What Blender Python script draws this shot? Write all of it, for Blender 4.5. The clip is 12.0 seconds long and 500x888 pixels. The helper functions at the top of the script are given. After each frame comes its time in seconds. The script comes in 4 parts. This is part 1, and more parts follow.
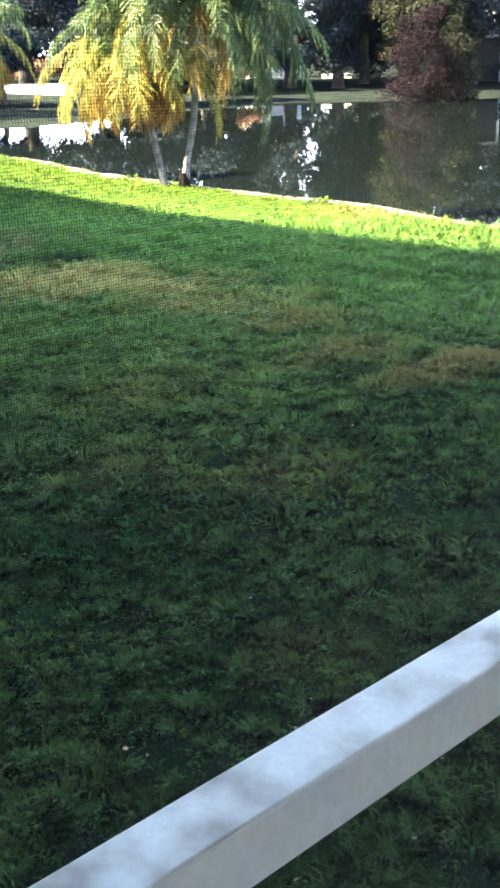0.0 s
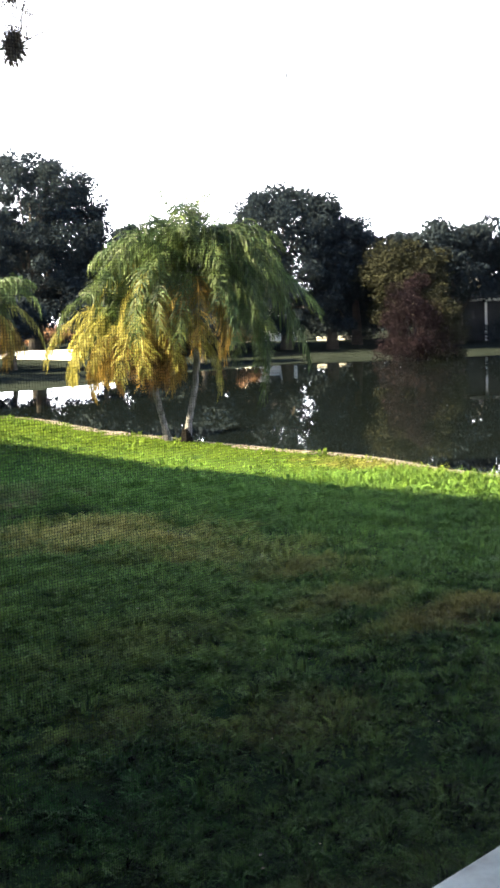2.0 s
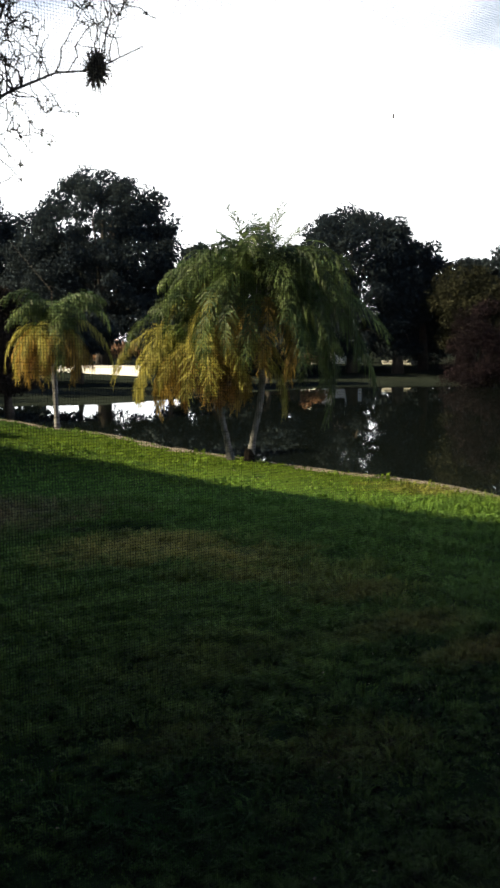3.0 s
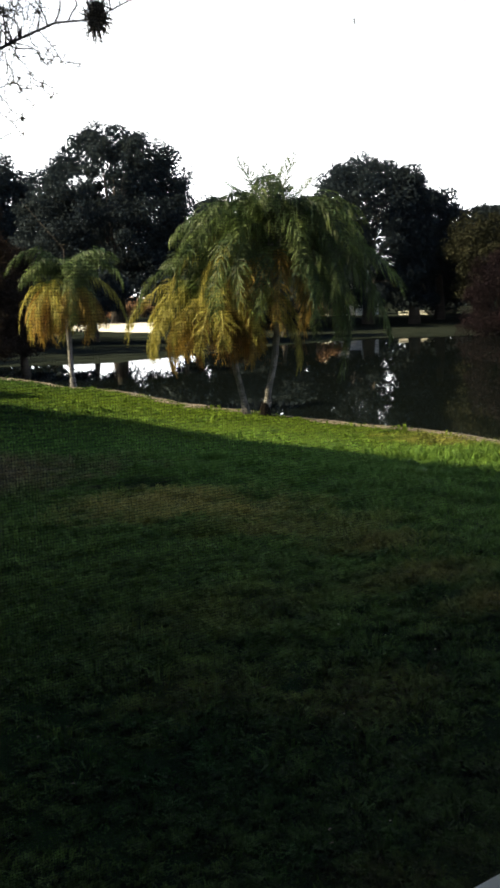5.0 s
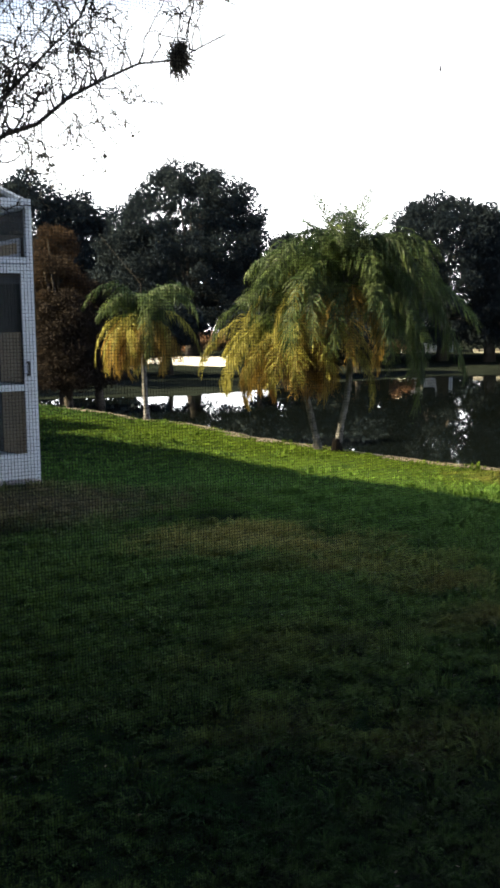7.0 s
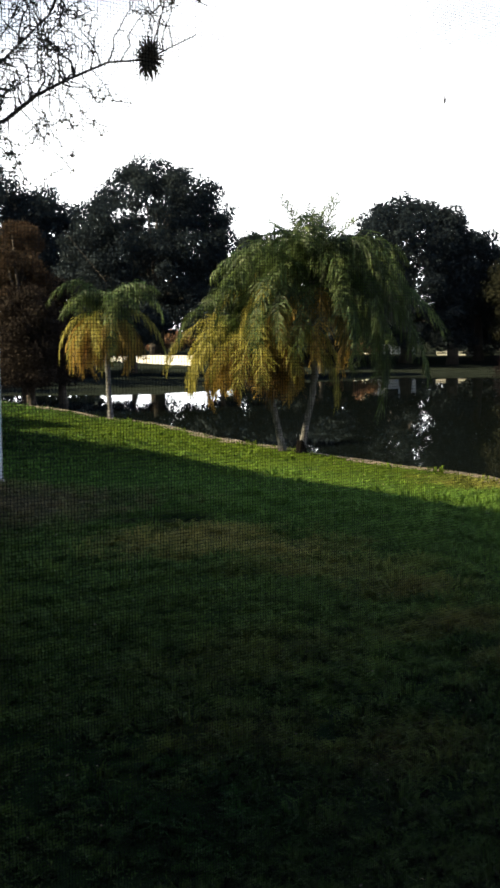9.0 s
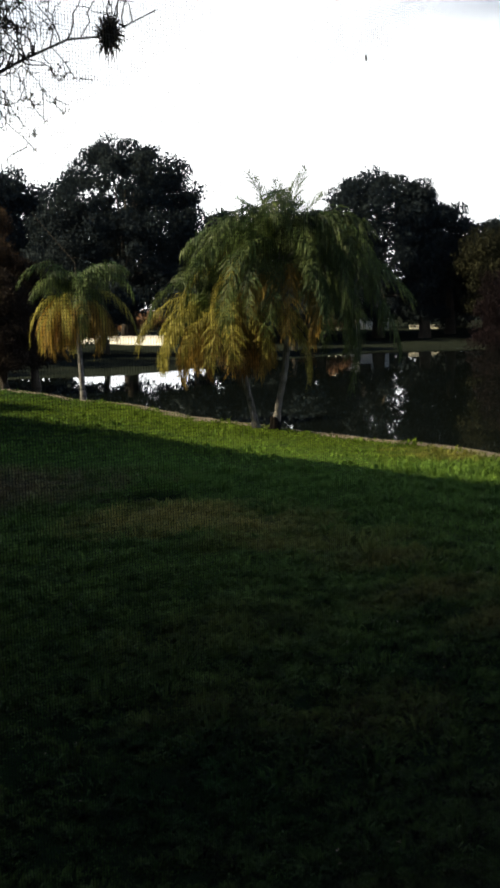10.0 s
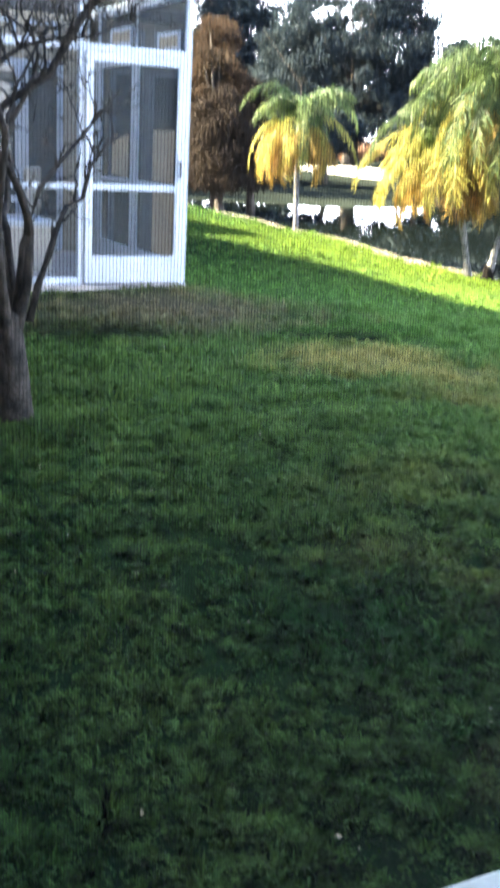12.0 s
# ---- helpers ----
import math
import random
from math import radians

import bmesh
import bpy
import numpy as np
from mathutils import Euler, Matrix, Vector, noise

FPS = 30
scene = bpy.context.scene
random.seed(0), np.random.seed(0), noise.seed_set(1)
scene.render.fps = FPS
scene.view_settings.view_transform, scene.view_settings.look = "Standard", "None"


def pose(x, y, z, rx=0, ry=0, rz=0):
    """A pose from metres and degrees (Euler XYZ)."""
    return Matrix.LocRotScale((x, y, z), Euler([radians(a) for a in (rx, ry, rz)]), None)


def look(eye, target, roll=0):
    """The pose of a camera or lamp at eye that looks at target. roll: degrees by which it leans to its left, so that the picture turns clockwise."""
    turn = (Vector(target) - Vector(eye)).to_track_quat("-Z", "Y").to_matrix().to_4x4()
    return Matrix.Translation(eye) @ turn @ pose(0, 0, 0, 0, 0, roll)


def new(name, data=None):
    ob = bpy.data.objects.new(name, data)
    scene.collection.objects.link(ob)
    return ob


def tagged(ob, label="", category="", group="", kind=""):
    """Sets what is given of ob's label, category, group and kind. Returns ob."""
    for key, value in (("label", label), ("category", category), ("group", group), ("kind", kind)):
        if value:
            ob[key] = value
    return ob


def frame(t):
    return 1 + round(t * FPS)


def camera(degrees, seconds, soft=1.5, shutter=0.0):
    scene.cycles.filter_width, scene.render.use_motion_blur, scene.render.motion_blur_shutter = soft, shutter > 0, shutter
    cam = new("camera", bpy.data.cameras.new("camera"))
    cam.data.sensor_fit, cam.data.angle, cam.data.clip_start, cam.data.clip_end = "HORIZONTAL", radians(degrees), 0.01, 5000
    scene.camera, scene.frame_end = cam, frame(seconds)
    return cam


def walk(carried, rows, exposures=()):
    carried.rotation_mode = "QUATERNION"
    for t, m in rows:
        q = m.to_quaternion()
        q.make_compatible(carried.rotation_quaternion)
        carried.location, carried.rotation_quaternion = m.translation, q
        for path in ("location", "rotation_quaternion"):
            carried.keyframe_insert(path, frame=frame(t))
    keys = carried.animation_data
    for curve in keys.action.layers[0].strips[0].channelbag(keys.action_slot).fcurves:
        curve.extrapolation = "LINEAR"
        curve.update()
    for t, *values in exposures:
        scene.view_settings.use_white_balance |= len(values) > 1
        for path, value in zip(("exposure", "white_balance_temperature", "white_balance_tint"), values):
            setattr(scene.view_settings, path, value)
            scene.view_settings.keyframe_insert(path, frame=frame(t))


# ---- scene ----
cam = camera(26.06, 12.0, soft=3.3, shutter=0.2)
PATH = [
    (0, pose(0.021, 0.005, 1.482, 70.41, 1.21, -43.20)),
    (0.2, pose(0.017, 0.006, 1.483, 70.31, 2.11, -42.71)),
    (0.5, pose(0.012, 0.008, 1.484, 71.28, 1.68, -40.67)),
    (0.7, pose(0.008, 0.005, 1.476, 75.62, 1.37, -40.33)),
    (1, pose(0.003, 0.000, 1.465, 80.18, 0.66, -42.67)),
    (1.2, pose(-0.003, -0.002, 1.464, 79.66, 1.14, -42.94)),
    (1.5, pose(-0.013, -0.004, 1.463, 81.01, 1.54, -42.84)),
    (1.7, pose(-0.015, -0.012, 1.466, 81.64, 1.84, -42.53)),
    (2, pose(-0.017, -0.023, 1.471, 83.71, 2.15, -43.30)),
    (2.2, pose(-0.029, -0.022, 1.473, 83.43, 1.41, -42.66)),
    (2.5, pose(-0.048, -0.021, 1.477, 84.25, 0.64, -41.92)),
    (2.7, pose(-0.048, -0.022, 1.477, 83.21, 1.05, -40.50)),
    (3, pose(-0.047, -0.024, 1.477, 84.87, 0.42, -39.86)),
    (3.2, pose(-0.039, -0.021, 1.474, 80.91, 2.09, -38.67)),
    (4.8, pose(-0.014, -0.004, 1.477, 81.89, 2.16, -38.91)),
    (5, pose(0.008, -0.012, 1.463, 82.49, 1.85, -39.03)),
    (5.2, pose(0.020, -0.013, 1.462, 80.25, 1.80, -38.46)),
    (5.3, pose(0.027, -0.014, 1.462, 79.88, 2.45, -38.47)),
    (5.5, pose(0.039, -0.015, 1.461, 81.25, 3.21, -38.54)),
    (5.7, pose(0.029, -0.015, 1.461, 83.91, 3.49, -37.76)),
    (6, pose(0.015, -0.014, 1.461, 82.30, 3.39, -37.41)),
    (6.3, pose(-0.002, -0.013, 1.471, 83.19, 2.37, -37.53)),
    (6.5, pose(-0.014, -0.013, 1.478, 84.54, 2.56, -36.87)),
    (6.7, pose(-0.006, -0.019, 1.462, 84.25, 2.00, -36.05)),
    (8.3, pose(-0.001, 0.005, 1.496, 85.12, -1.11, -33.81)),
    (8.5, pose(0.009, 0.011, 1.491, 83.87, -0.14, -34.26)),
    (8.6, pose(0.008, 0.012, 1.490, 83.22, -0.05, -34.80)),
    (8.8, pose(0.005, 0.015, 1.489, 84.12, 0.10, -36.56)),
    (9, pose(0.002, 0.017, 1.488, 84.36, 0.23, -37.04)),
    (9.2, pose(0.007, 0.015, 1.488, 83.44, 0.41, -36.67)),
    (9.5, pose(0.014, 0.013, 1.487, 82.74, 1.03, -36.58)),
    (9.7, pose(0.013, 0.006, 1.488, 84.37, 1.11, -37.00)),
    (9.8, pose(0.012, 0.003, 1.488, 85.40, 0.54, -38.17)),
    (10, pose(0.011, -0.009, 1.476, 83.19, 1.62, -38.49)),
    (10.2, pose(0.009, -0.020, 1.473, 82.41, 2.52, -37.89)),
    (10.5, pose(0.007, -0.036, 1.469, 80.47, 4.72, -35.89)),
    (10.8, pose(0.009, -0.028, 1.471, 80.55, 4.36, -33.71)),
    (11, pose(0.011, -0.023, 1.472, 80.56, 4.01, -33.20)),
    (11.2, pose(0.006, -0.030, 1.482, 78.24, 2.35, -34.67)),
    (11.4, pose(0.001, -0.037, 1.491, 75.66, 1.43, -35.96)),
    (11.5, pose(-0.001, -0.040, 1.496, 76.70, 0.99, -33.95)),
    (11.7, pose(0.008, -0.023, 1.494, 78.29, -0.26, -31.11)),
    (11.8, pose(0.013, -0.015, 1.493, 78.82, -1.42, -28.08)),
    (12, pose(0.023, -0.004, 1.497, 74.41, -2.89, -26.99)),
]
# seconds, stops, kelvin, tint: the phone opens up and turns greener when the lawn fills its picture
EXPOSURES = [
    (0, 4.95, 5800, 7), (0.5, 5.65, 5650, 10), (1, 5.5, 5800, 12), (1.5, 4.5, 6100, 9), (2, 3.75, 6350, 8), (2.5, 2.6, 6500, 6),
    (3, 2.0, 6500, 5), (4.8, 1.9, 6500, 5), (5.5, 2.85, 6500, 5), (6, 2.6, 6500, 5), (6.5, 2.6, 6500, 5), (6.7, 2.4, 6500, 5), (8.3, 2.5, 6500, 5),
    (8.6, 2.3, 6500, 5), (9.5, 1.75, 6500, 5), (10, 1.5, 6500, 5), (10.5, 2.15, 6500, 5), (11, 3.1, 6500, 6), (11.5, 4.35, 6100, 6), (12, 4.95, 5950, 7),
]
walk(cam, PATH, EXPOSURES)

# ---- world and sun ----
SUN_AZ = math.atan2(-0.85, 0.53)        # compass turn from +y towards +x
SUN_EL = radians(35)
world = bpy.data.worlds.new("sky")
scene.world = world
world.use_nodes = True
wn, wl = world.node_tree.nodes, world.node_tree.links
wn.clear()
w_out = wn.new("ShaderNodeOutputWorld")
w_bg = wn.new("ShaderNodeBackground")
w_bg.inputs["Strength"].default_value = 0.062
w_sky = wn.new("ShaderNodeTexSky")
w_sky.sky_type = "NISHITA"
w_sky.sun_disc = False
w_sky.sun_elevation = SUN_EL
w_sky.sun_rotation = SUN_AZ
w_sky.dust_density = 3.0
w_sky.air_density = 1.0
# haze that whitens the sky towards the horizon, with thin broken cloud above it
w_tc = wn.new("ShaderNodeTexCoord")
w_sep = wn.new("ShaderNodeSeparateXYZ")
w_map = wn.new("ShaderNodeMapping")
w_map.inputs["Scale"].default_value = (1.0, 1.0, 2.6)
w_noise = wn.new("ShaderNodeTexNoise")
w_noise.inputs["Scale"].default_value = 2.2
w_noise.inputs["Detail"].default_value = 6
w_high = wn.new("ShaderNodeMath")
w_high.operation = "MULTIPLY_ADD"          # height plus a little cloud noise
w_high.inputs[1].default_value = 0.45
w_ramp = wn.new("ShaderNodeValToRGB")
w_ramp.color_ramp.elements[0].position = 0.38
w_ramp.color_ramp.elements[0].color = (1, 1, 1, 1)
w_ramp.color_ramp.elements[1].position = 0.51
w_ramp.color_ramp.elements[1].color = (0, 0, 0, 1)
w_mix = wn.new("ShaderNodeMix")
w_mix.data_type = "RGBA"
w_mix.inputs[7].default_value = (13.0, 13.0, 13.4, 1)
wl.new(w_tc.outputs["Generated"], w_map.inputs["Vector"])
wl.new(w_tc.outputs["Generated"], w_sep.inputs[0])
wl.new(w_map.outputs["Vector"], w_noise.inputs["Vector"])
wl.new(w_noise.outputs["Fac"], w_high.inputs[0])
wl.new(w_sep.outputs["Z"], w_high.inputs[2])
wl.new(w_high.outputs[0], w_ramp.inputs["Fac"])
wl.new(w_ramp.outputs["Color"], w_mix.inputs[0])
w_dim = wn.new("ShaderNodeMix")           # added tint that dims the upper sky and the fill it gives
w_dim.data_type = "RGBA"
w_dim.blend_type = "MULTIPLY"
w_dim.inputs[0].default_value = 1.0
w_dim.inputs[7].default_value = (0.55, 0.61, 0.74, 1)
wl.new(w_sky.outputs["Color"], w_dim.inputs[6])
wl.new(w_dim.outputs[2], w_mix.inputs[6])
wl.new(w_mix.outputs[2], w_bg.inputs["Color"])
wl.new(w_bg.outputs["Background"], w_out.inputs["Surface"])

sun = new("sun", bpy.data.lights.new("sun", "SUN"))
sun.data.energy = 5.0
sun.data.angle = radians(2.0)
sun.data.color = (1.0, 0.82, 0.52)
SUN_WAY = Vector((math.sin(SUN_AZ) * math.cos(SUN_EL), math.cos(SUN_AZ) * math.cos(SUN_EL), math.sin(SUN_EL)))
sun.matrix_world = look(SUN_WAY * 60, (0, 0, 0))

# ---- materials ----


def mat(name, a, b, scale=4.0, rough=0.8, bump=0.0, bump_scale=40.0, detail=6, metal=0.0, leafy=0.0, island=0.0, rand=0.0,
        local=False, spec=0.3, fine=0.0, third=None, along=None):
    """Two colours mixed by coarse noise, shifted by fine noise, island and object randomness; optional translucency."""
    m = bpy.data.materials.new(name)
    m.use_nodes = True
    n, l = m.node_tree.nodes, m.node_tree.links
    n.clear()
    out = n.new("ShaderNodeOutputMaterial")
    bs = n.new("ShaderNodeBsdfPrincipled")
    bs.inputs["Roughness"].default_value = rough
    bs.inputs["Metallic"].default_value = metal
    bs.inputs["Specular IOR Level"].default_value = spec
    if local:
        vec = n.new("ShaderNodeTexCoord").outputs["Object"]
    else:
        vec = n.new("ShaderNodeNewGeometry").outputs["Position"]
    big = n.new("ShaderNodeTexNoise")
    big.inputs["Scale"].default_value = scale
    big.inputs["Detail"].default_value = detail
    l.new(vec, big.inputs["Vector"])
    ramp = n.new("ShaderNodeValToRGB")
    ramp.color_ramp.elements[0].position = 0.32
    ramp.color_ramp.elements[1].position = 0.68
    ramp.color_ramp.elements[0].color = (*a, 1)
    ramp.color_ramp.elements[1].color = (*b, 1)
    if third:
        e = ramp.color_ramp.elements.new(0.5)
        e.color = (*third, 1)
    fac = big.outputs["Fac"]
    if along:
        # the second colour grows from the leaf's base to its tip
        sx = n.new("ShaderNodeSeparateXYZ")
        l.new(vec, sx.inputs[0])
        grow = n.new("ShaderNodeMapRange")
        grow.inputs["From Min"].default_value, grow.inputs["From Max"].default_value = along
        grow.inputs["To Min"].default_value, grow.inputs["To Max"].default_value = -0.30, 0.25
        l.new(sx.outputs["X"], grow.inputs["Value"])
        plus = n.new("ShaderNodeMath")
        l.new(fac, plus.inputs[0])
        l.new(grow.outputs[0], plus.inputs[1])
        fac = plus.outputs[0]
    l.new(fac, ramp.inputs["Fac"])
    col = ramp.outputs["Color"]
    hsv = n.new("ShaderNodeHueSaturation")
    l.new(col, hsv.inputs["Color"])
    terms = []
    if fine:
        fn = n.new("ShaderNodeTexNoise")
        fn.inputs["Scale"].default_value = scale * 12
        fn.inputs["Detail"].default_value = 4
        l.new(vec, fn.inputs["Vector"])
        st = n.new("ShaderNodeMapRange")
        st.inputs["From Min"].default_value = 0.33
        st.inputs["From Max"].default_value = 0.67
        l.new(fn.outputs["Fac"], st.inputs["Value"])
        terms.append((st.outputs[0], fine))
    if island:
        terms.append((n.new("ShaderNodeNewGeometry").outputs["Random Per Island"], island))
    if rand:
        terms.append((n.new("ShaderNodeObjectInfo").outputs["Random"], rand))
    prev = None
    for sock, amount in terms:
        mm = n.new("ShaderNodeMath")
        mm.operation = "MULTIPLY_ADD"
        l.new(sock, mm.inputs[0])
        mm.inputs[1].default_value = amount * 2
        if prev is None:
            mm.inputs[2].default_value = 1.0 - sum(t[1] for t in terms)
        else:
            l.new(prev, mm.inputs[2])
        prev = mm.outputs[0]
    if prev is not None:
        l.new(prev, hsv.inputs["Value"])
    l.new(hsv.outputs["Color"], bs.inputs["Base Color"])
    if bump:
        bn = n.new("ShaderNodeTexNoise")
        bn.inputs["Scale"].default_value = bump_scale
        bn.inputs["Detail"].default_value = 5
        l.new(vec, bn.inputs["Vector"])
        bp = n.new("ShaderNodeBump")
        bp.inputs["Strength"].default_value = bump
        bp.inputs["Distance"].default_value = 0.02
        l.new(bn.outputs["Fac"], bp.inputs["Height"])
        l.new(bp.outputs["Normal"], bs.inputs["Normal"])
    surf = bs.outputs["BSDF"]
    if leafy:
        tr = n.new("ShaderNodeBsdfTranslucent")
        l.new(hsv.outputs["Color"], tr.inputs["Color"])
        mx = n.new("ShaderNodeMixShader")
        mx.inputs["Fac"].default_value = leafy
        l.new(surf, mx.inputs[1])
        l.new(tr.outputs["BSDF"], mx.inputs[2])
        surf = mx.outputs["Shader"]
    l.new(surf, out.inputs["Surface"])
    m.diffuse_color = (*b, 1)
    return m


def patches(m, spots):
    """Lays spots of colour into a material: (x, y, rx, ry, colour, strength), edges broken by noise."""
    n, l = m.node_tree.nodes, m.node_tree.links
    hsv = next(k for k in n if k.bl_idname == "ShaderNodeHueSaturation")
    targets = [lk.to_socket for lk in hsv.outputs["Color"].links]
    cur = hsv.outputs["Color"]
    pos = n.new("ShaderNodeNewGeometry").outputs["Position"]
    ns = n.new("ShaderNodeTexNoise")
    ns.inputs["Scale"].default_value = 3.6
    ns.inputs["Detail"].default_value = 8
    ns.inputs["Roughness"].default_value = 0.7
    l.new(pos, ns.inputs["Vector"])
    for x, y, rx, ry, colour, amount in spots:
        mp = n.new("ShaderNodeVectorMath")
        mp.operation = "SUBTRACT"
        l.new(pos, mp.inputs[0])
        mp.inputs[1].default_value = (x, y, 0)
        sc = n.new("ShaderNodeVectorMath")
        sc.operation = "MULTIPLY"
        l.new(mp.outputs[0], sc.inputs[0])
        sc.inputs[1].default_value = (1 / rx, 1 / ry, 0)
        ln = n.new("ShaderNodeVectorMath")
        ln.operation = "LENGTH"
        l.new(sc.outputs[0], ln.inputs[0])
        ad = n.new("ShaderNodeMath")
        ad.operation = "MULTIPLY_ADD"
        l.new(ns.outputs["Fac"], ad.inputs[0])
        ad.inputs[1].default_value = 2.6
        l.new(ln.outputs["Value"], ad.inputs[2])
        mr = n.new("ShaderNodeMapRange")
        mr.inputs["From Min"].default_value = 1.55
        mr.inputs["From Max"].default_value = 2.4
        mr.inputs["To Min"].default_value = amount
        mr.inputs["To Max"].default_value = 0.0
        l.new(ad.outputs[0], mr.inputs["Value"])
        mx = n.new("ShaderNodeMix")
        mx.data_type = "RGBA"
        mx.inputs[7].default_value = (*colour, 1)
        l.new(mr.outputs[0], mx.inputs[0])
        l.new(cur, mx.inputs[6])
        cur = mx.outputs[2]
    for s in targets:
        l.new(cur, s)


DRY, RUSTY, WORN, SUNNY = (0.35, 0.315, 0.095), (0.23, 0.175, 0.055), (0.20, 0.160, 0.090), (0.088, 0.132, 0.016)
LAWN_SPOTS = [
    (6.4, 8.0, 4.6, 6.4, (0.138, 0.252, 0.052), 0.9),         # yellower mid lawn, brightened in colour for its wider sky light
    (10.4, 12.0, 3.1, 12.0, SUNNY, 0.85),                     # yellow-green shore strip, its sunlit tone put into the colour
    # middle of the lawn, lightened in colour the same way
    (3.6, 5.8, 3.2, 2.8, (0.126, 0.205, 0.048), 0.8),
    (4.5, 6.7, 0.95, 0.7, DRY, 1.0),                       # dry thatch in broken patches
    (4.85, 6.05, 0.75, 0.50, DRY, 0.9),
    (4.1, 6.2, 0.55, 0.40, DRY, 0.8),
    (5.0, 7.0, 0.6, 0.35, DRY, 0.55),
    (4.85, 5.2, 0.7, 0.5, DRY, 0.45),
    (4.3, 5.4, 0.5, 0.4, RUSTY, 0.45),
    (4.6, 4.5, 0.55, 0.35, RUSTY, 0.6),
    (4.2, 3.75, 0.50, 0.28, RUSTY, 0.55),
    (4.2, 3.15, 0.55, 0.28, RUSTY, 0.6),
    (4.6, 3.05, 0.45, 0.30, RUSTY, 0.45),
    (3.0, 3.9, 0.7, 0.4, RUSTY, 0.18),
    (2.75, 2.75, 0.45, 0.30, RUSTY, 0.18),
    (2.3, 3.2, 0.40, 0.30, RUSTY, 0.15),
    (1.9, 1.75, 0.35, 0.18, RUSTY, 0.14),
    (9.6, 8.0, 0.6, 1.5, (0.22, 0.18, 0.06), 0.5),
    (3.9, 8.95, 1.8, 1.1, WORN, 0.85),                        # worn ground by the screen door
    (3.3, 8.4, 1.8, 0.9, WORN, 0.5),
    (4.9, 7.63, 0.46, 0.32, (0.010, 0.016, 0.010), 0.95),       # hollows, with their shade put into the colour as well
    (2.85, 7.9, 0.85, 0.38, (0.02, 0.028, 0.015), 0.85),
]
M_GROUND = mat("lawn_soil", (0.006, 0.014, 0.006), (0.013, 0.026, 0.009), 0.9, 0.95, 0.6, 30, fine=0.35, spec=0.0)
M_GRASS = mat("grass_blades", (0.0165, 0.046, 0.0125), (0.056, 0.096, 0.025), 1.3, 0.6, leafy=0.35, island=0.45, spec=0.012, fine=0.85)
patches(M_GROUND, [(x, y, rx, ry, tuple(0.45 * k for k in col), s) for x, y, rx, ry, col, s in LAWN_SPOTS])   # spots on soil and thatch, darkened in colour for the shade between blades
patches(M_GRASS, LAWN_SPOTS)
M_BANK = mat("bank_earth", (0.075, 0.062, 0.045), (0.14, 0.115, 0.085), 3.0, 0.95, 0.8, 25, fine=0.3)
# tree shade over the far bank is put into this grass colour
M_FARGRASS = mat("shaded_far_grass", (0.010, 0.013, 0.011), (0.016, 0.020, 0.016), 0.25, 0.95, 0.3, 6, fine=0.3, spec=0.0)
M_WHITE_ALU = mat("white_aluminium", (0.74, 0.76, 0.78), (0.82, 0.83, 0.84), 6, 0.38, 0.08, 60, fine=0.06, spec=0.5)
# white aluminium again, darker and bluer to carry the house's shade
M_CAGE = mat("shaded_white_aluminium", (0.46, 0.51, 0.57), (0.54, 0.59, 0.65), 3, 0.4, 0.08, 60, fine=0.08, spec=0.4)
M_RAIL = mat("weathered_white_rail", (0.32, 0.31, 0.225), (0.69, 0.735, 0.63), 15, 0.38, 0.04, 90, detail=2.5, fine=0.05, spec=0.5, third=(0.54, 0.565, 0.465))
rail_ramp = next(k for k in M_RAIL.node_tree.nodes if k.bl_idname == "ShaderNodeValToRGB").color_ramp
for e, at in zip(rail_ramp.elements, (0.38, 0.48, 0.59)):      # clean and dusty blotches with clear borders
    e.position = at
M_RAIL_SIDE = mat("yellowed_white_paint", (0.68, 0.72, 0.65), (0.76, 0.80, 0.73), 7, 0.45, 0.05, 80, fine=0.06, spec=0.4)
M_STRAND = mat("screen_strand", (0.009, 0.009, 0.010), (0.014, 0.014, 0.016), 30, 0.7, spec=0.12)
M_STUCCO = mat("beige_stucco", (0.38, 0.32, 0.23), (0.47, 0.40, 0.29), 1.2, 0.9, 0.5, 70, fine=0.1)
M_WHITEWALL = mat("white_painted_wall", (0.70, 0.69, 0.65), (0.82, 0.81, 0.78), 0.8, 0.8, 0.2, 40, fine=0.06)
M_CONCRETE = mat("concrete", (0.34, 0.31, 0.29), (0.46, 0.43, 0.40), 2.0, 0.9, 0.4, 50, fine=0.15)
M_ROOF = mat("roof_shingle", (0.06, 0.058, 0.056), (0.11, 0.10, 0.095), 1.5, 0.9, 0.6, 20, fine=0.25)
M_CEIL = mat("painted_ceiling", (0.68, 0.68, 0.66), (0.76, 0.76, 0.74), 2, 0.8, 0.1, 40, fine=0.04)
M_BARK_PALM = mat("palm_bark", (0.055, 0.053, 0.055), (0.18, 0.175, 0.18), 9, 0.9, 1.0, 45, fine=0.3, local=True)
M_BARK_MYRTLE = mat("smooth_grey_bark", (0.012, 0.012, 0.012), (0.060, 0.054, 0.046), 14, 0.9, 0.8, 40, fine=0.4, spec=0.08)
M_BARK = mat("dark_bark", (0.026, 0.022, 0.019), (0.052, 0.044, 0.036), 3, 0.95, 0.8, 14, fine=0.25)
# oak leaf colour with the blue of distant haze mixed in
M_OAK = mat("hazy_oak_leaves", (0.0105, 0.016, 0.0215), (0.021, 0.028, 0.031), 0.35, 0.8, leafy=0.2, island=0.35, spec=0.03)
M_OLIVE = mat("olive_leaves", (0.013, 0.0145, 0.0085), (0.023, 0.0235, 0.0125), 0.5, 0.8, leafy=0.2, island=0.3, spec=0.05)
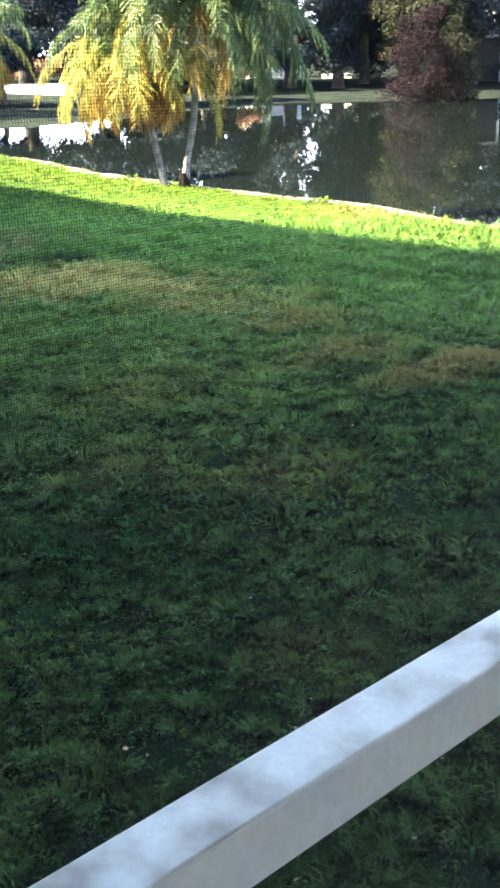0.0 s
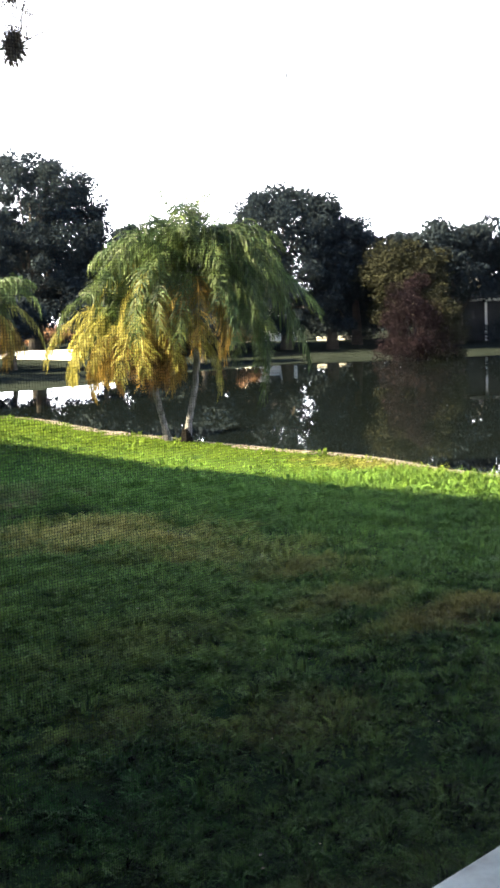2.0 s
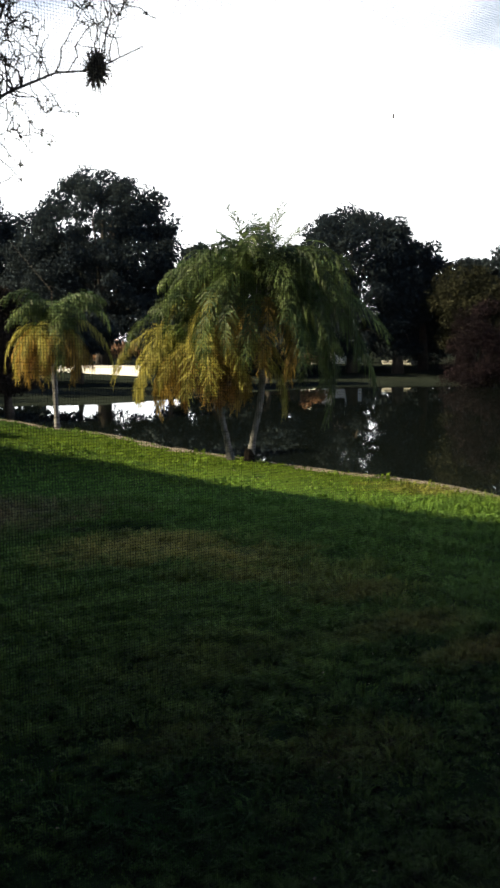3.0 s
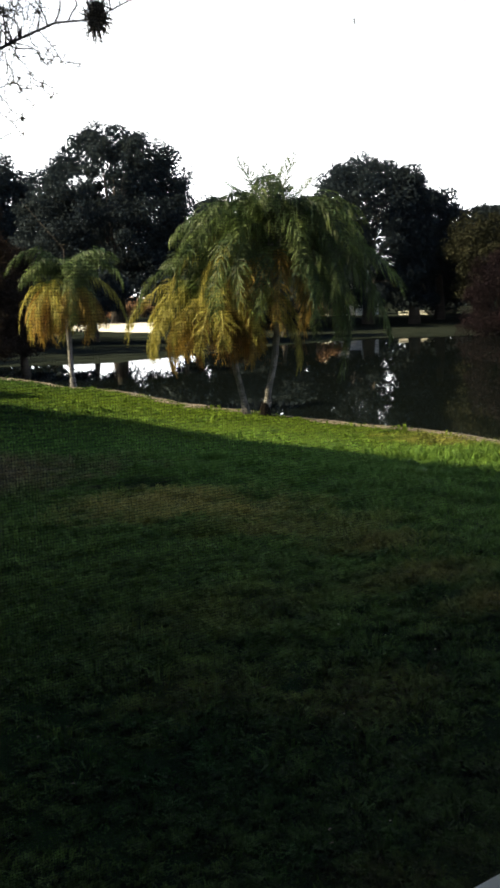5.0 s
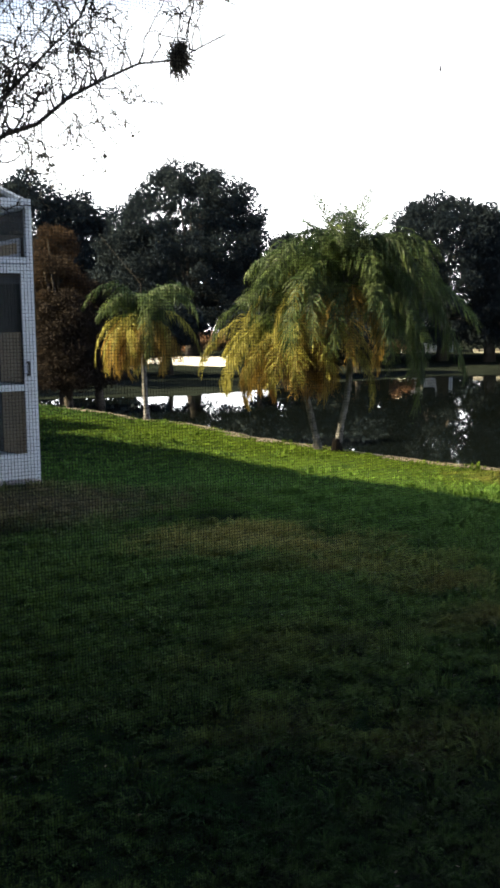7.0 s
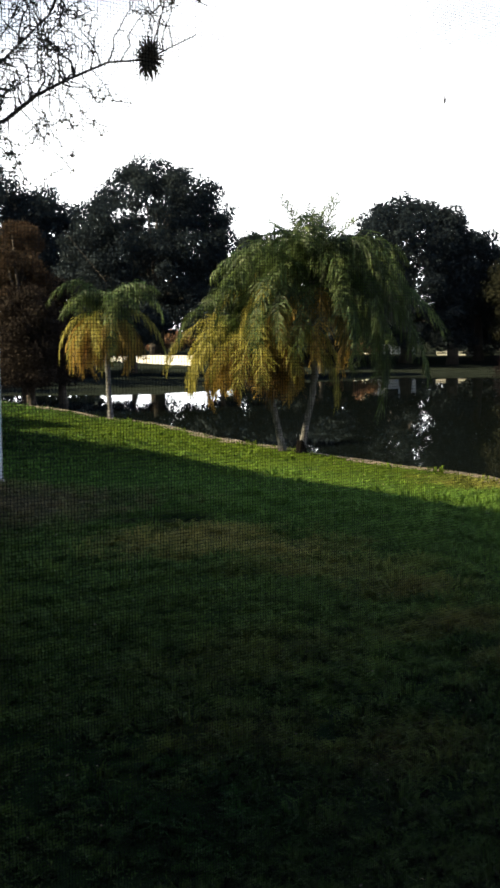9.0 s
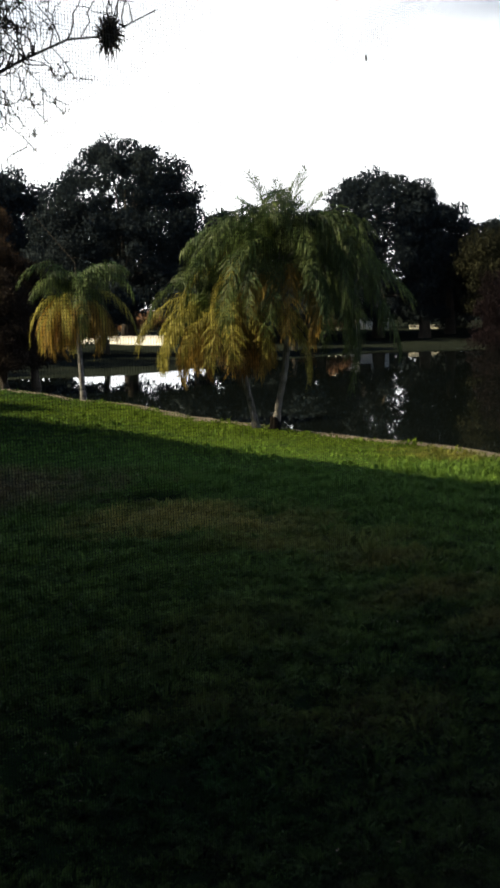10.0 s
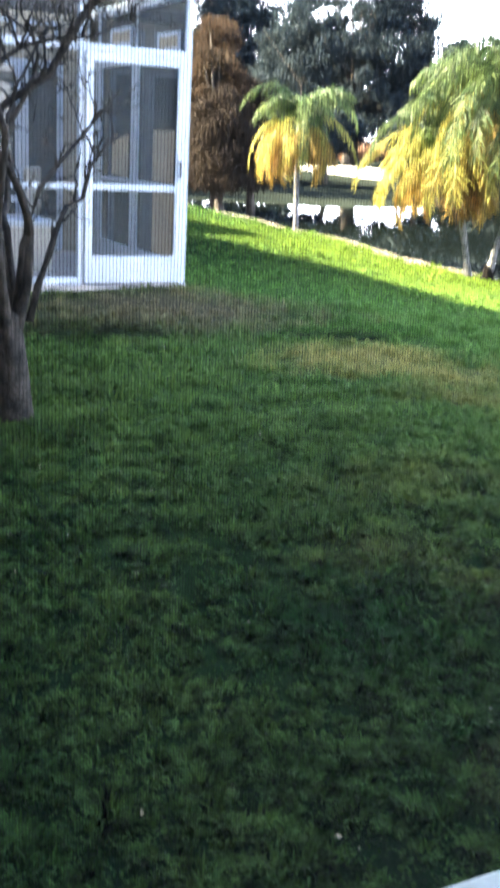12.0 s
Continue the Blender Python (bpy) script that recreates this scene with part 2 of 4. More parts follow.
M_RUST = mat("rust_leaves", (0.034, 0.026, 0.019), (0.056, 0.037, 0.023), 0.35, 0.8, leafy=0.25, island=0.14, spec=0.05, third=(0.042, 0.028, 0.018))
M_BROWN = mat("brown_leaves", (0.014, 0.0112, 0.0096), (0.023, 0.0178, 0.014), 0.4, 0.8, leafy=0.2, island=0.12, spec=0.05)
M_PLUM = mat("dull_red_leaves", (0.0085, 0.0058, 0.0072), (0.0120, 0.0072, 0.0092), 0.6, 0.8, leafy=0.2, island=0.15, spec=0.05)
# house wall coloured near black for the shade under its eaves
M_WALL_SHADE = mat("shaded_porch_wall", (0.016, 0.018, 0.021), (0.026, 0.028, 0.032), 1.5, 0.7, fine=0.2, spec=0.1)
M_ORANGE = mat("orange_leaves", (0.15, 0.082, 0.048), (0.22, 0.125, 0.070), 0.8, 0.7, leafy=0.3, island=0.35)
M_FROND = mat("green_frond", (0.018, 0.040, 0.018), (0.078, 0.108, 0.032), 2.4, 0.55, leafy=0.3, island=0.4, rand=0.35, local=True, spec=0.16)
M_FROND_YEL = mat("yellowing_frond", (0.048, 0.058, 0.014), (0.215, 0.145, 0.034), 3.0, 0.55, leafy=0.4, island=0.45, rand=0.35, local=True, spec=0.12, along=(0.15, 0.7))
M_FROND_OLD = mat("dry_orange_frond", (0.085, 0.050, 0.018), (0.36, 0.175, 0.036), 3.0, 0.65, leafy=0.35, island=0.5, rand=0.25, local=True)
M_FROND_MIX = mat("yellow_green_frond", (0.050, 0.080, 0.021), (0.23, 0.21, 0.048), 2.0, 0.55, leafy=0.4, island=0.45, rand=0.3, local=True, spec=0.14, along=(0.45, 1.15))
M_DRYLEAF = mat("fallen_leaf", (0.20, 0.16, 0.10), (0.36, 0.31, 0.20), 5, 0.8, island=0.4)
M_NEST = mat("moss_tuft", (0.05, 0.045, 0.035), (0.11, 0.10, 0.075), 20, 0.95, island=0.4)
M_DARK = mat("dark_metal", (0.02, 0.02, 0.022), (0.035, 0.035, 0.038), 20, 0.4, metal=0.6)
M_HUSK = mat("husk", (0.018, 0.015, 0.012), (0.035, 0.028, 0.022), 300, 0.9)
M_ROOT = mat("root_mass", (0.005, 0.005, 0.005), (0.012, 0.010, 0.009), 60, 0.95, spec=0.0)
M_PANEL = mat("tan_panel", (0.36, 0.29, 0.19), (0.46, 0.38, 0.26), 4, 0.9, 0.2, 80, fine=0.12)
M_CUSHION = mat("pale_fabric", (0.42, 0.39, 0.34), (0.52, 0.49, 0.42), 5, 0.95, 0.3, 90, fine=0.1)


def glass_mat():
    m = bpy.data.materials.new("window_glass")
    m.use_nodes = True
    b = m.node_tree.nodes["Principled BSDF"]
    b.inputs["Base Color"].default_value = (0.02, 0.025, 0.03, 1)
    b.inputs["Roughness"].default_value = 0.03
    b.inputs["IOR"].default_value = 1.5
    return m


def water_mat():
    m = bpy.data.materials.new("pond_water")
    m.use_nodes = True
    n, l = m.node_tree.nodes, m.node_tree.links
    b = n["Principled BSDF"]
    b.inputs["Base Color"].default_value = (0.004, 0.006, 0.005, 1)
    b.inputs["Roughness"].default_value = 0.012
    b.inputs["IOR"].default_value = 1.33
    pos = n.new("ShaderNodeNewGeometry").outputs["Position"]
    ns = n.new("ShaderNodeTexNoise")
    ns.inputs["Scale"].default_value = 1.1
    ns.inputs["Detail"].default_value = 3
    l.new(pos, ns.inputs["Vector"])
    bp = n.new("ShaderNodeBump")
    bp.inputs["Strength"].default_value = 0.022
    bp.inputs["Distance"].default_value = 0.03
    l.new(ns.outputs["Fac"], bp.inputs["Height"])
    l.new(bp.outputs["Normal"], b.inputs["Normal"])
    return m


def mesh_screen_mat():
    """Insect screen seen from far off: its open part lets light through, its yarn is dark."""
    m = bpy.data.materials.new("far_insect_screen")
    m.use_nodes = True
    n, l = m.node_tree.nodes, m.node_tree.links
    b = n["Principled BSDF"]
    b.inputs["Base Color"].default_value = (0.115, 0.13, 0.128, 1)
    b.inputs["Roughness"].default_value = 0.7
    t = n.new("ShaderNodeBsdfTransparent")
    mx = n.new("ShaderNodeMixShader")
    mx.inputs["Fac"].default_value = 0.26
    l.new(t.outputs["BSDF"], mx.inputs[1])
    l.new(b.outputs["BSDF"], mx.inputs[2])
    l.new(mx.outputs["Shader"], n["Material Output"].inputs["Surface"])
    return m


M_GLASS = glass_mat()
M_WATER = water_mat()
M_SCREEN = mesh_screen_mat()

# ---- builders ----
rng = np.random.default_rng(7)


def thing(name, x=0, y=0, z=0, rz=0):
    ob = new(name)
    ob.matrix_world = pose(x, y, z, 0, 0, rz)
    return ob


def raw_mesh(name, verts, faces, material, smooth=False):
    me = bpy.data.meshes.new(name)
    me.from_pydata([tuple(v) for v in verts], [], [tuple(int(i) for i in f) for f in faces])
    me.materials.append(material)
    if smooth:
        me.polygons.foreach_set("use_smooth", [True] * len(me.polygons))
    me.update()
    return me


def block_mesh(name, verts, loops, sizes, material):
    """Mesh from flat arrays: verts (n,3), vertex indices of all corners, corners per face."""
    me = bpy.data.meshes.new(name)
    me.vertices.add(len(verts))
    me.vertices.foreach_set("co", np.asarray(verts, dtype=np.float32).ravel())
    me.loops.add(len(loops))
    me.loops.foreach_set("vertex_index", np.asarray(loops, dtype=np.int32))
    starts = np.concatenate([[0], np.cumsum(sizes)[:-1]]).astype(np.int32)
    me.polygons.add(len(sizes))
    me.polygons.foreach_set("loop_start", starts)
    me.update(calc_edges=True)
    me.materials.append(material)
    return me


def child(name, me, parent, label="", m=None):
    ob = new(name, me)
    ob.parent = parent
    if m is not None:
        ob.matrix_basis = m
    if label:
        ob["label"] = label
    return ob


def part(name, bm, material, parent=None, label="", smooth=False):
    me = bpy.data.meshes.new(name)
    bm.to_mesh(me)
    bm.free()
    me.materials.append(material)
    if smooth:
        me.polygons.foreach_set("use_smooth", [True] * len(me.polygons))
    ob = new(name, me)
    if parent is not None:
        ob.parent = parent
    if label:
        ob["label"] = label
    return ob


def box(bm, x0, y0, z0, x1, y1, z1, bevel=0.0):
    r = bmesh.ops.create_cube(bm, size=1.0, matrix=Matrix.Translation(((x0 + x1) / 2, (y0 + y1) / 2, (z0 + z1) / 2))
                              @ Matrix.Diagonal((x1 - x0, y1 - y0, z1 - z0, 1)))
    if bevel:
        es = list({e for v in r["verts"] for e in v.link_edges})
        bmesh.ops.bevel(bm, geom=es, offset=bevel, segments=2, affect="EDGES", profile=0.5)
    return bm


def box_part(name, dims, material, parent=None, label="", bevel=0.004):
    return part(name, box(bmesh.new(), *dims, bevel=bevel), material, parent, label)


def tube(points, radii, sides=7):
    """Vertices and faces of a tapered tube along points."""
    pts = [Vector(p) for p in points]
    vs, fs = [], []
    up = Vector((0.3, 0.2, 1)).normalized()
    for i, p in enumerate(pts):
        d = (pts[min(i + 1, len(pts) - 1)] - pts[max(i - 1, 0)])
        d = d.normalized() if d.length > 1e-9 else Vector((0, 0, 1))
        a = d.cross(up)
        if a.length < 1e-3:
            a = d.cross(Vector((1, 0, 0)))
        a.normalize()
        b = d.cross(a)
        for k in range(sides):
            w = 2 * math.pi * k / sides
            vs.append(p + (a * math.cos(w) + b * math.sin(w)) * radii[i])
    for i in range(len(pts) - 1):
        for k in range(sides):
            k2 = (k + 1) % sides
            fs.append((i * sides + k, i * sides + k2, (i + 1) * sides + k2, (i + 1) * sides + k))
    fs.append(tuple(range(sides))[::-1])
    fs.append(tuple((len(pts) - 1) * sides + k for k in range(sides)))
    return vs, fs


def join_tubes(tubes):
    vs, fs = [], []
    for v, f in tubes:
        o = len(vs)
        vs += v
        fs += [tuple(i + o for i in q) for q in f]
    return vs, fs


def leaf_cloud(name, centres, radii, per, size, material, r, squash=0.75, shell=0.55):
    """Many small leaf sprays gathered in clumps round the given centres."""
    c = np.asarray(centres, dtype=float)
    k = np.repeat(np.arange(len(c)), per)
    n = len(k)
    d = r.normal(size=(n, 3))
    d /= np.linalg.norm(d, axis=1)[:, None]
    rad = (shell + (1 - shell) * r.random(n)) * r.normal(1.0, 0.14, n)
    p = c[k] + d * (np.asarray(radii)[k] * rad)[:, None] * np.array([1, 1, squash])
    a = r.normal(size=(n, 3))
    a /= np.linalg.norm(a, axis=1)[:, None]
    b = np.cross(a, d + 0.6 * r.normal(size=(n, 3)))
    b /= np.linalg.norm(b, axis=1)[:, None] + 1e-9
    s = size * r.uniform(0.55, 1.35, n)[:, None]
    verts = np.stack([p - a * s, p - b * s * 0.45, p + a * s, p + b * s * 0.45], axis=1).reshape(-1, 3)
    return block_mesh(name, verts, np.arange(4 * n), np.full(n, 4), material)


# ---- ground and pond ----
WATER_Z = -0.9
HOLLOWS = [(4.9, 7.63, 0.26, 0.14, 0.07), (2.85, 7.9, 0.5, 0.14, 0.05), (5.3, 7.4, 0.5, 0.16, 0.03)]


def near_shore(y):
    return np.interp(y, [-60, 0, 5, 8.5, 12, 15, 20, 27, 32, 40, 46, 60], [9.0, 9.6, 9.95, 10.15, 10.45, 10.85, 11.75, 12.35, 13.2, 15.5, 19, 30])


def far_shore(x):
    return np.interp(x, [10, 18, 24, 30, 36, 48, 56, 80], [46, 42.5, 38.5, 40.5, 43.5, 45.5, 38, 20])


def ground_z(x, y):
    x, y = np.asarray(x, dtype=float), np.asarray(y, dtype=float)
    d1 = near_shore(y) - x                      # land on the near side
    lump = 0.02 * np.sin(1.3 * x + 0.7 * y) + 0.015 * np.sin(2.9 * x - 1.7 * y)
    near = np.where(d1 > 0, -0.22 + 0.22 * np.clip(d1 / 6.0, 0, 1), -0.22 + np.clip(d1, -2, 0) * 0.75) + lump
    d2 = np.maximum(y - far_shore(x), x - 62)
    far = np.where(d2 > 0, WATER_Z + 0.95 * np.clip(d2 / 26.0, 0, 1), WATER_Z + np.clip(d2, -3, 0) * 0.3)
    rise = 0.12 * np.clip((5.6 - x) / 1.6, 0, 1) * np.clip((y - 8.0) / 1.5, 0, 1) * np.clip((x + 2) / 2, 0, 1)
    for hx, hy, rx, ry, deep in HOLLOWS:
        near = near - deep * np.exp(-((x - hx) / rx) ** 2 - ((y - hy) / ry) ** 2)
    return np.maximum(near + rise, far)


def axis(parts):
    out = []
    for a, b, step in parts:
        out += list(np.arange(a, b, step))
    return np.array(out + [parts[-1][1]])


gx = axis([(-900, -60, 120), (-60, -12, 6), (-12, 2, 0.7), (2, 20, 0.22), (20, 64, 1.1), (64, 120, 5), (120, 900, 130)])
gy = axis([(-900, -60, 120), (-60, -6, 5), (-6, 30, 0.3), (30, 75, 1.1), (75, 140, 5), (140, 900, 130)])
XX, YY = np.meshgrid(gx, gy, indexing="ij")
ZZ = ground_z(XX, YY)
gv = np.stack([XX, YY, ZZ], axis=-1).reshape(-1, 3)
ni, nj = XX.shape
ii, jj = np.meshgrid(np.arange(ni - 1), np.arange(nj - 1), indexing="ij")
q0 = (ii * nj + jj).ravel()
gl = np.stack([q0, q0 + nj, q0 + nj + 1, q0 + 1], axis=1)
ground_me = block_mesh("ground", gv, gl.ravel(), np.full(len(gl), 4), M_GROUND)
ground_me.materials.append(M_BANK)
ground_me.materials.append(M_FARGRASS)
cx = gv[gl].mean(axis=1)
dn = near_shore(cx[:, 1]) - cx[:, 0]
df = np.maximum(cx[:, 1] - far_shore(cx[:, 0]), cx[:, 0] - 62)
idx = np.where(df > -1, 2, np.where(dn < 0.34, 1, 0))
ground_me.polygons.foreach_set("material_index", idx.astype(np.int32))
ground_me.polygons.foreach_set("use_smooth", [True] * len(gl))
ground = tagged(new("ground", ground_me), "mown lawn with dry patches sloping to a pond", "lawn", kind="structure")

water_v = [(8.0, -200, WATER_Z), (64, -200, WATER_Z), (64, 47.5, WATER_Z), (10.5, 47.5, WATER_Z)]
water = tagged(new("water", raw_mesh("water", water_v, [(0, 1, 2, 3)], M_WATER)), "still dark pond reflecting trees and pale sky", "pond", kind="structure")


def grass(name, spots, height, width, r, material, turn=None, size=None):
    """Bent blades: spots (n,2), three joints each; turn and size steer each blade's lean and height."""
    n = len(spots)
    x, y = spots[:, 0], spots[:, 1]
    z = ground_z(x, y) - 0.004
    h = height * r.uniform(0.5, 1.3, n)
    if size is not None:
        h = h * size
    turn = r.uniform(0, 2 * np.pi, n) if turn is None else turn + r.normal(0, 0.5, n)
    lean = r.uniform(0.15, 1.15, n)
    w = width * r.uniform(0.6, 1.3, n)
    ux, uy = np.cos(turn), np.sin(turn)
    base = np.stack([x, y, z], 1)
    side = np.stack([-uy, ux, np.zeros(n)], 1) * w[:, None] * 0.5
    fwd = np.stack([ux, uy, np.zeros(n)], 1)
    upv = np.array([0, 0, 1.0])
    mid = base + fwd * (h * 0.35 * lean)[:, None] + upv * (h * 0.6)[:, None]
    tip = base + fwd * (h * (0.55 + lean * 0.5))[:, None] + upv * (h * (1.0 - 0.45 * lean))[:, None]
    verts = np.stack([base - side, base + side, mid + side * 0.9, mid - side * 0.9, tip], 1).reshape(-1, 3)
    o = (np.arange(n) * 5)[:, None]
    loops = np.concatenate([o + np.array([[0, 1, 2, 3]]), o + np.array([[3, 2, 4]])], axis=1).ravel()
    sizes = np.tile([4, 3], n)
    return block_mesh(name, verts, loops, sizes, material)


def spread(r, n, d0, d1, a0=-4, a1=84, tuft=0.82, per=70, wide=0.034):
    """Random places on the lawn in front of the porch, between two distances from the rail's middle, gathered in tufts:
    places, each blade's turn away from its tuft's heart, and its tuft's height."""
    def scatter(k):
        d = np.sqrt(r.uniform(d0 ** 2, d1 ** 2, k))
        a = np.radians(r.uniform(a0, a1, k))
        return np.stack([d * np.sin(a), d * np.cos(a)], 1)
    hearts = scatter(max(n // per, 1))
    k = int(n * tuft)
    who = r.integers(0, len(hearts), k)
    big = np.clip(r.lognormal(0.0, 0.38, len(hearts)), 0.45, 2.0)
    off = r.normal(0, wide, (k, 2)) * big[who][:, None]
    rest = scatter(n - k)
    p = np.concatenate([hearts[who] + off, rest])
    turn = np.concatenate([np.arctan2(off[:, 1], off[:, 0]), r.uniform(0, 2 * np.pi, n - k)])
    dome = 1.2 - 0.35 * np.minimum(np.hypot(off[:, 0], off[:, 1]) / (wide * big[who]), 2.2)      # a tuft stands highest at its heart
    size = np.concatenate([big[who] * dome, np.full(n - k, 0.55)])
    worn = np.exp(-((p[:, 0] - 3.6) / 1.5) ** 2 - ((p[:, 1] - 9.1) / 0.5) ** 2)      # trodden ground by the screen door
    thin = r.random(n) > 0.85 * worn
    keep = (near_shore(p[:, 1]) - p[:, 0] > 0.16 + 0.12 * np.sin(p[:, 1] * 3.1) * np.sin(p[:, 1] * 1.3 + 1)) & ~((p[:, 0] < 4.34) & (p[:, 1] > 9.61)) & ~((p[:, 0] < 1.2) & (p[:, 1] < 0.5)) & (p[:, 1] > -3) & thin
    return p[keep], turn[keep], size[keep] * (1 - 0.5 * worn[keep])


# from, to, blades, height, width, share in tufts, blades of a tuft, its half width
GRASS_BANDS = [(0.9, 3.2, 110000, 0.030, 0.0085, 0.84, 75, 0.0235), (3.2, 6.0, 145000, 0.039, 0.012, 0.86, 75, 0.029),
               (6.0, 11.0, 140000, 0.056, 0.017, 0.72, 80, 0.055), (11.0, 34.0, 85000, 0.058, 0.027, 0.35, 55, 0.07)]
lawn_grass = tagged(thing("lawn_grass"), "coarse green lawn grass with dry straw blades", "grass", kind="stuff")
for d0, d1, n, h, w, share, per, wide in GRASS_BANDS:
    places, turn, size = spread(rng, n, d0, d1, *((16, 64) if d1 > 20 else (-2, 72)), share, per, wide)
    ob = child("blades", grass("blades", places, h, w, rng, M_GRASS, turn, size), lawn_grass)
    tagged(ob, kind="stuff")

# fallen leaves on the lawn, many of them added as pale glints
lp = spread(rng, 520, 1.5, 14, 10, 62, 0.0)[0]
lz = ground_z(lp[:, 0], lp[:, 1]) + 0.045
n_l = len(lp)
la = rng.uniform(0, 6.28, n_l)
ls = rng.uniform(0.004, 0.011, n_l)
lu = np.stack([np.cos(la), np.sin(la), rng.uniform(-0.4, 0.4, n_l)], 1) * ls[:, None]
lw = np.stack([-np.sin(la), np.cos(la), rng.uniform(-0.4, 0.4, n_l)], 1) * ls[:, None] * 0.5
lc = np.stack([lp[:, 0], lp[:, 1], lz], 1)
lv = np.stack([lc - lu, lc - lw, lc + lu, lc + lw], 1).reshape(-1, 3)
tagged(new("fallen_leaves", block_mesh("fallen_leaves", lv, np.arange(4 * n_l), np.full(n_l, 4), M_DRYLEAF)),
       "pale dry leaves and glint specks scattered over the lawn", "leaves", kind="stuff")

# ---- porch of the viewer ----
RAIL_Y0, RAIL_Y1, RAIL_Z = 0.392, 0.440, 1.060
SCREEN_Y = 0.4425
PX0, PX1 = -0.62, 1.12


def strands(name, x0, x1, z0, z1, pitch=0.0016, dia=0.00017):
    """Woven screen: upright and level yarns, each a thin four-sided bar."""
    xs = np.arange(x0, x1, pitch)
    zs = np.arange(z0, z1, pitch)
    r = dia / 2
    sq = np.array([(-r, -r), (r, -r), (r, r), (-r, r)])
    allv, alll = [], []
    up = np.zeros((len(xs), 8, 3))
    for k, (a, b) in enumerate(sq):
        up[:, k] = np.stack([xs + a, np.full(len(xs), SCREEN_Y + b), np.full(len(xs), z0)], 1)
        up[:, k + 4] = np.stack([xs + a, np.full(len(xs), SCREEN_Y + b), np.full(len(xs), z1)], 1)
    lev = np.zeros((len(zs), 8, 3))
    for k, (a, b) in enumerate(sq):
        lev[:, k] = np.stack([np.full(len(zs), x0), np.full(len(zs), SCREEN_Y + dia * 0.8 + b), zs + a], 1)
        lev[:, k + 4] = np.stack([np.full(len(zs), x1), np.full(len(zs), SCREEN_Y + dia * 0.8 + b), zs + a], 1)
    verts = np.concatenate([up, lev]).reshape(-1, 3)
    f = np.array([[0, 1, 5, 4], [1, 2, 6, 5], [2, 3, 7, 6], [3, 0, 4, 7]])
    o = (np.arange(len(xs) + len(zs)) * 8)[:, None, None]
    loops = (o + f[None]).ravel()
    return block_mesh(name, verts, loops, np.full(len(loops) // 4, 4), M_STRAND)


screen_wall = tagged(thing("screen_wall"), "white aluminium screen wall with a weathered chair rail", "screen wall")
box_part("chair_rail", (PX0 + 0.025, RAIL_Y0, RAIL_Z - 0.0486, PX1 - 0.025, RAIL_Y1, RAIL_Z), M_RAIL, screen_wall, "dusty white chair rail", 0.0025)
rail_me = bpy.data.objects["chair_rail"].data
rail_me.materials.append(M_RAIL_SIDE)
for pg in rail_me.polygons:
    pg.material_index = 0 if pg.normal.z > 0.7 else 1
for px in (PX0, PX1):
    box_part("post", (px - 0.025, RAIL_Y0 - 0.002, 0.15, px + 0.025, RAIL_Y1 + 0.002, 2.45), M_WHITE_ALU, screen_wall)
box_part("bottom_plate", (PX0 + 0.025, RAIL_Y0, 0.15, PX1 - 0.025, RAIL_Y1, 0.20), M_WHITE_ALU, screen_wall)
box_part("top_beam", (PX0 + 0.025, RAIL_Y0, 2.35, PX1 - 0.025, RAIL_Y1, 2.45), M_WHITE_ALU, screen_wall)
tagged(child("insect_screen", strands("insect_screen", PX0 + 0.026, PX1 - 0.026, 0.16, 2.40), screen_wall, "dark woven insect screen"), kind="stuff")
husk = bmesh.new()
bmesh.ops.create_uvsphere(husk, u_segments=8, v_segments=6, radius=0.5, matrix=Matrix.Translation((0.458, SCREEN_Y - 0.001, 1.618)) @ Matrix.Diagonal((0.0012, 0.0012, 0.0042, 1)))
tagged(part("seed_husk", husk, M_HUSK), "tiny dark seed husk caught in the screen", "husk")

# floor and end wall kept pale to reflect light onto the rail's inner face
box_part("porch_floor", (-1.6, -3.2, -0.1, 1.16, 0.46, 0.15), M_WHITEWALL, None, "", 0.006)
tagged(bpy.data.objects["porch_floor"], "unseen porch slab made pale to bounce light onto the rail", "floor", kind="structure")
box_part("porch_ceiling", (-1.6, -3.2, 2.452, 1.22, 0.50, 2.56), M_CEIL)
tagged(bpy.data.objects["porch_ceiling"], "white painted porch ceiling", "ceiling", kind="structure")
box_part("wall_south", (-1.6, -3.4, -0.1, 1.16, -3.203, 2.45), M_WHITEWALL)
tagged(bpy.data.objects["wall_south"], "unseen porch end wall made white to bounce light onto the rail", "wall", kind="structure")
# unseen side wall, added to cut daylight on the rail's inner face
box_part("wall_east", (PX1 - 0.08, -3.2, 0.152, PX1 + 0.08, -0.78, 2.45), M_STUCCO)
tagged(bpy.data.objects["wall_east"], "unseen stucco side wall added to keep light off the rail", "wall", kind="structure")
side_screen = tagged(thing("side_screen_wall"), "white aluminium screen wall facing the pond", "screen wall")
box_part("post", (PX1 - 0.025, -0.775, 0.15, PX1 + 0.025, -0.725, 2.45), M_WHITE_ALU, side_screen)
for za, zb in ((1.011, 1.06), (0.15, 0.20), (2.35, 2.45)):
    box_part("rail", (PX1 - 0.024, -0.725, za, PX1 + 0.024, 0.388, zb), M_WHITE_ALU, side_screen)
child("screen", raw_mesh("screen", [(PX1, -0.725, 0.2), (PX1, 0.388, 0.2), (PX1, 0.388, 2.35), (PX1, -0.725, 2.35)], [(0, 1, 2, 3)], M_SCREEN), side_screen)


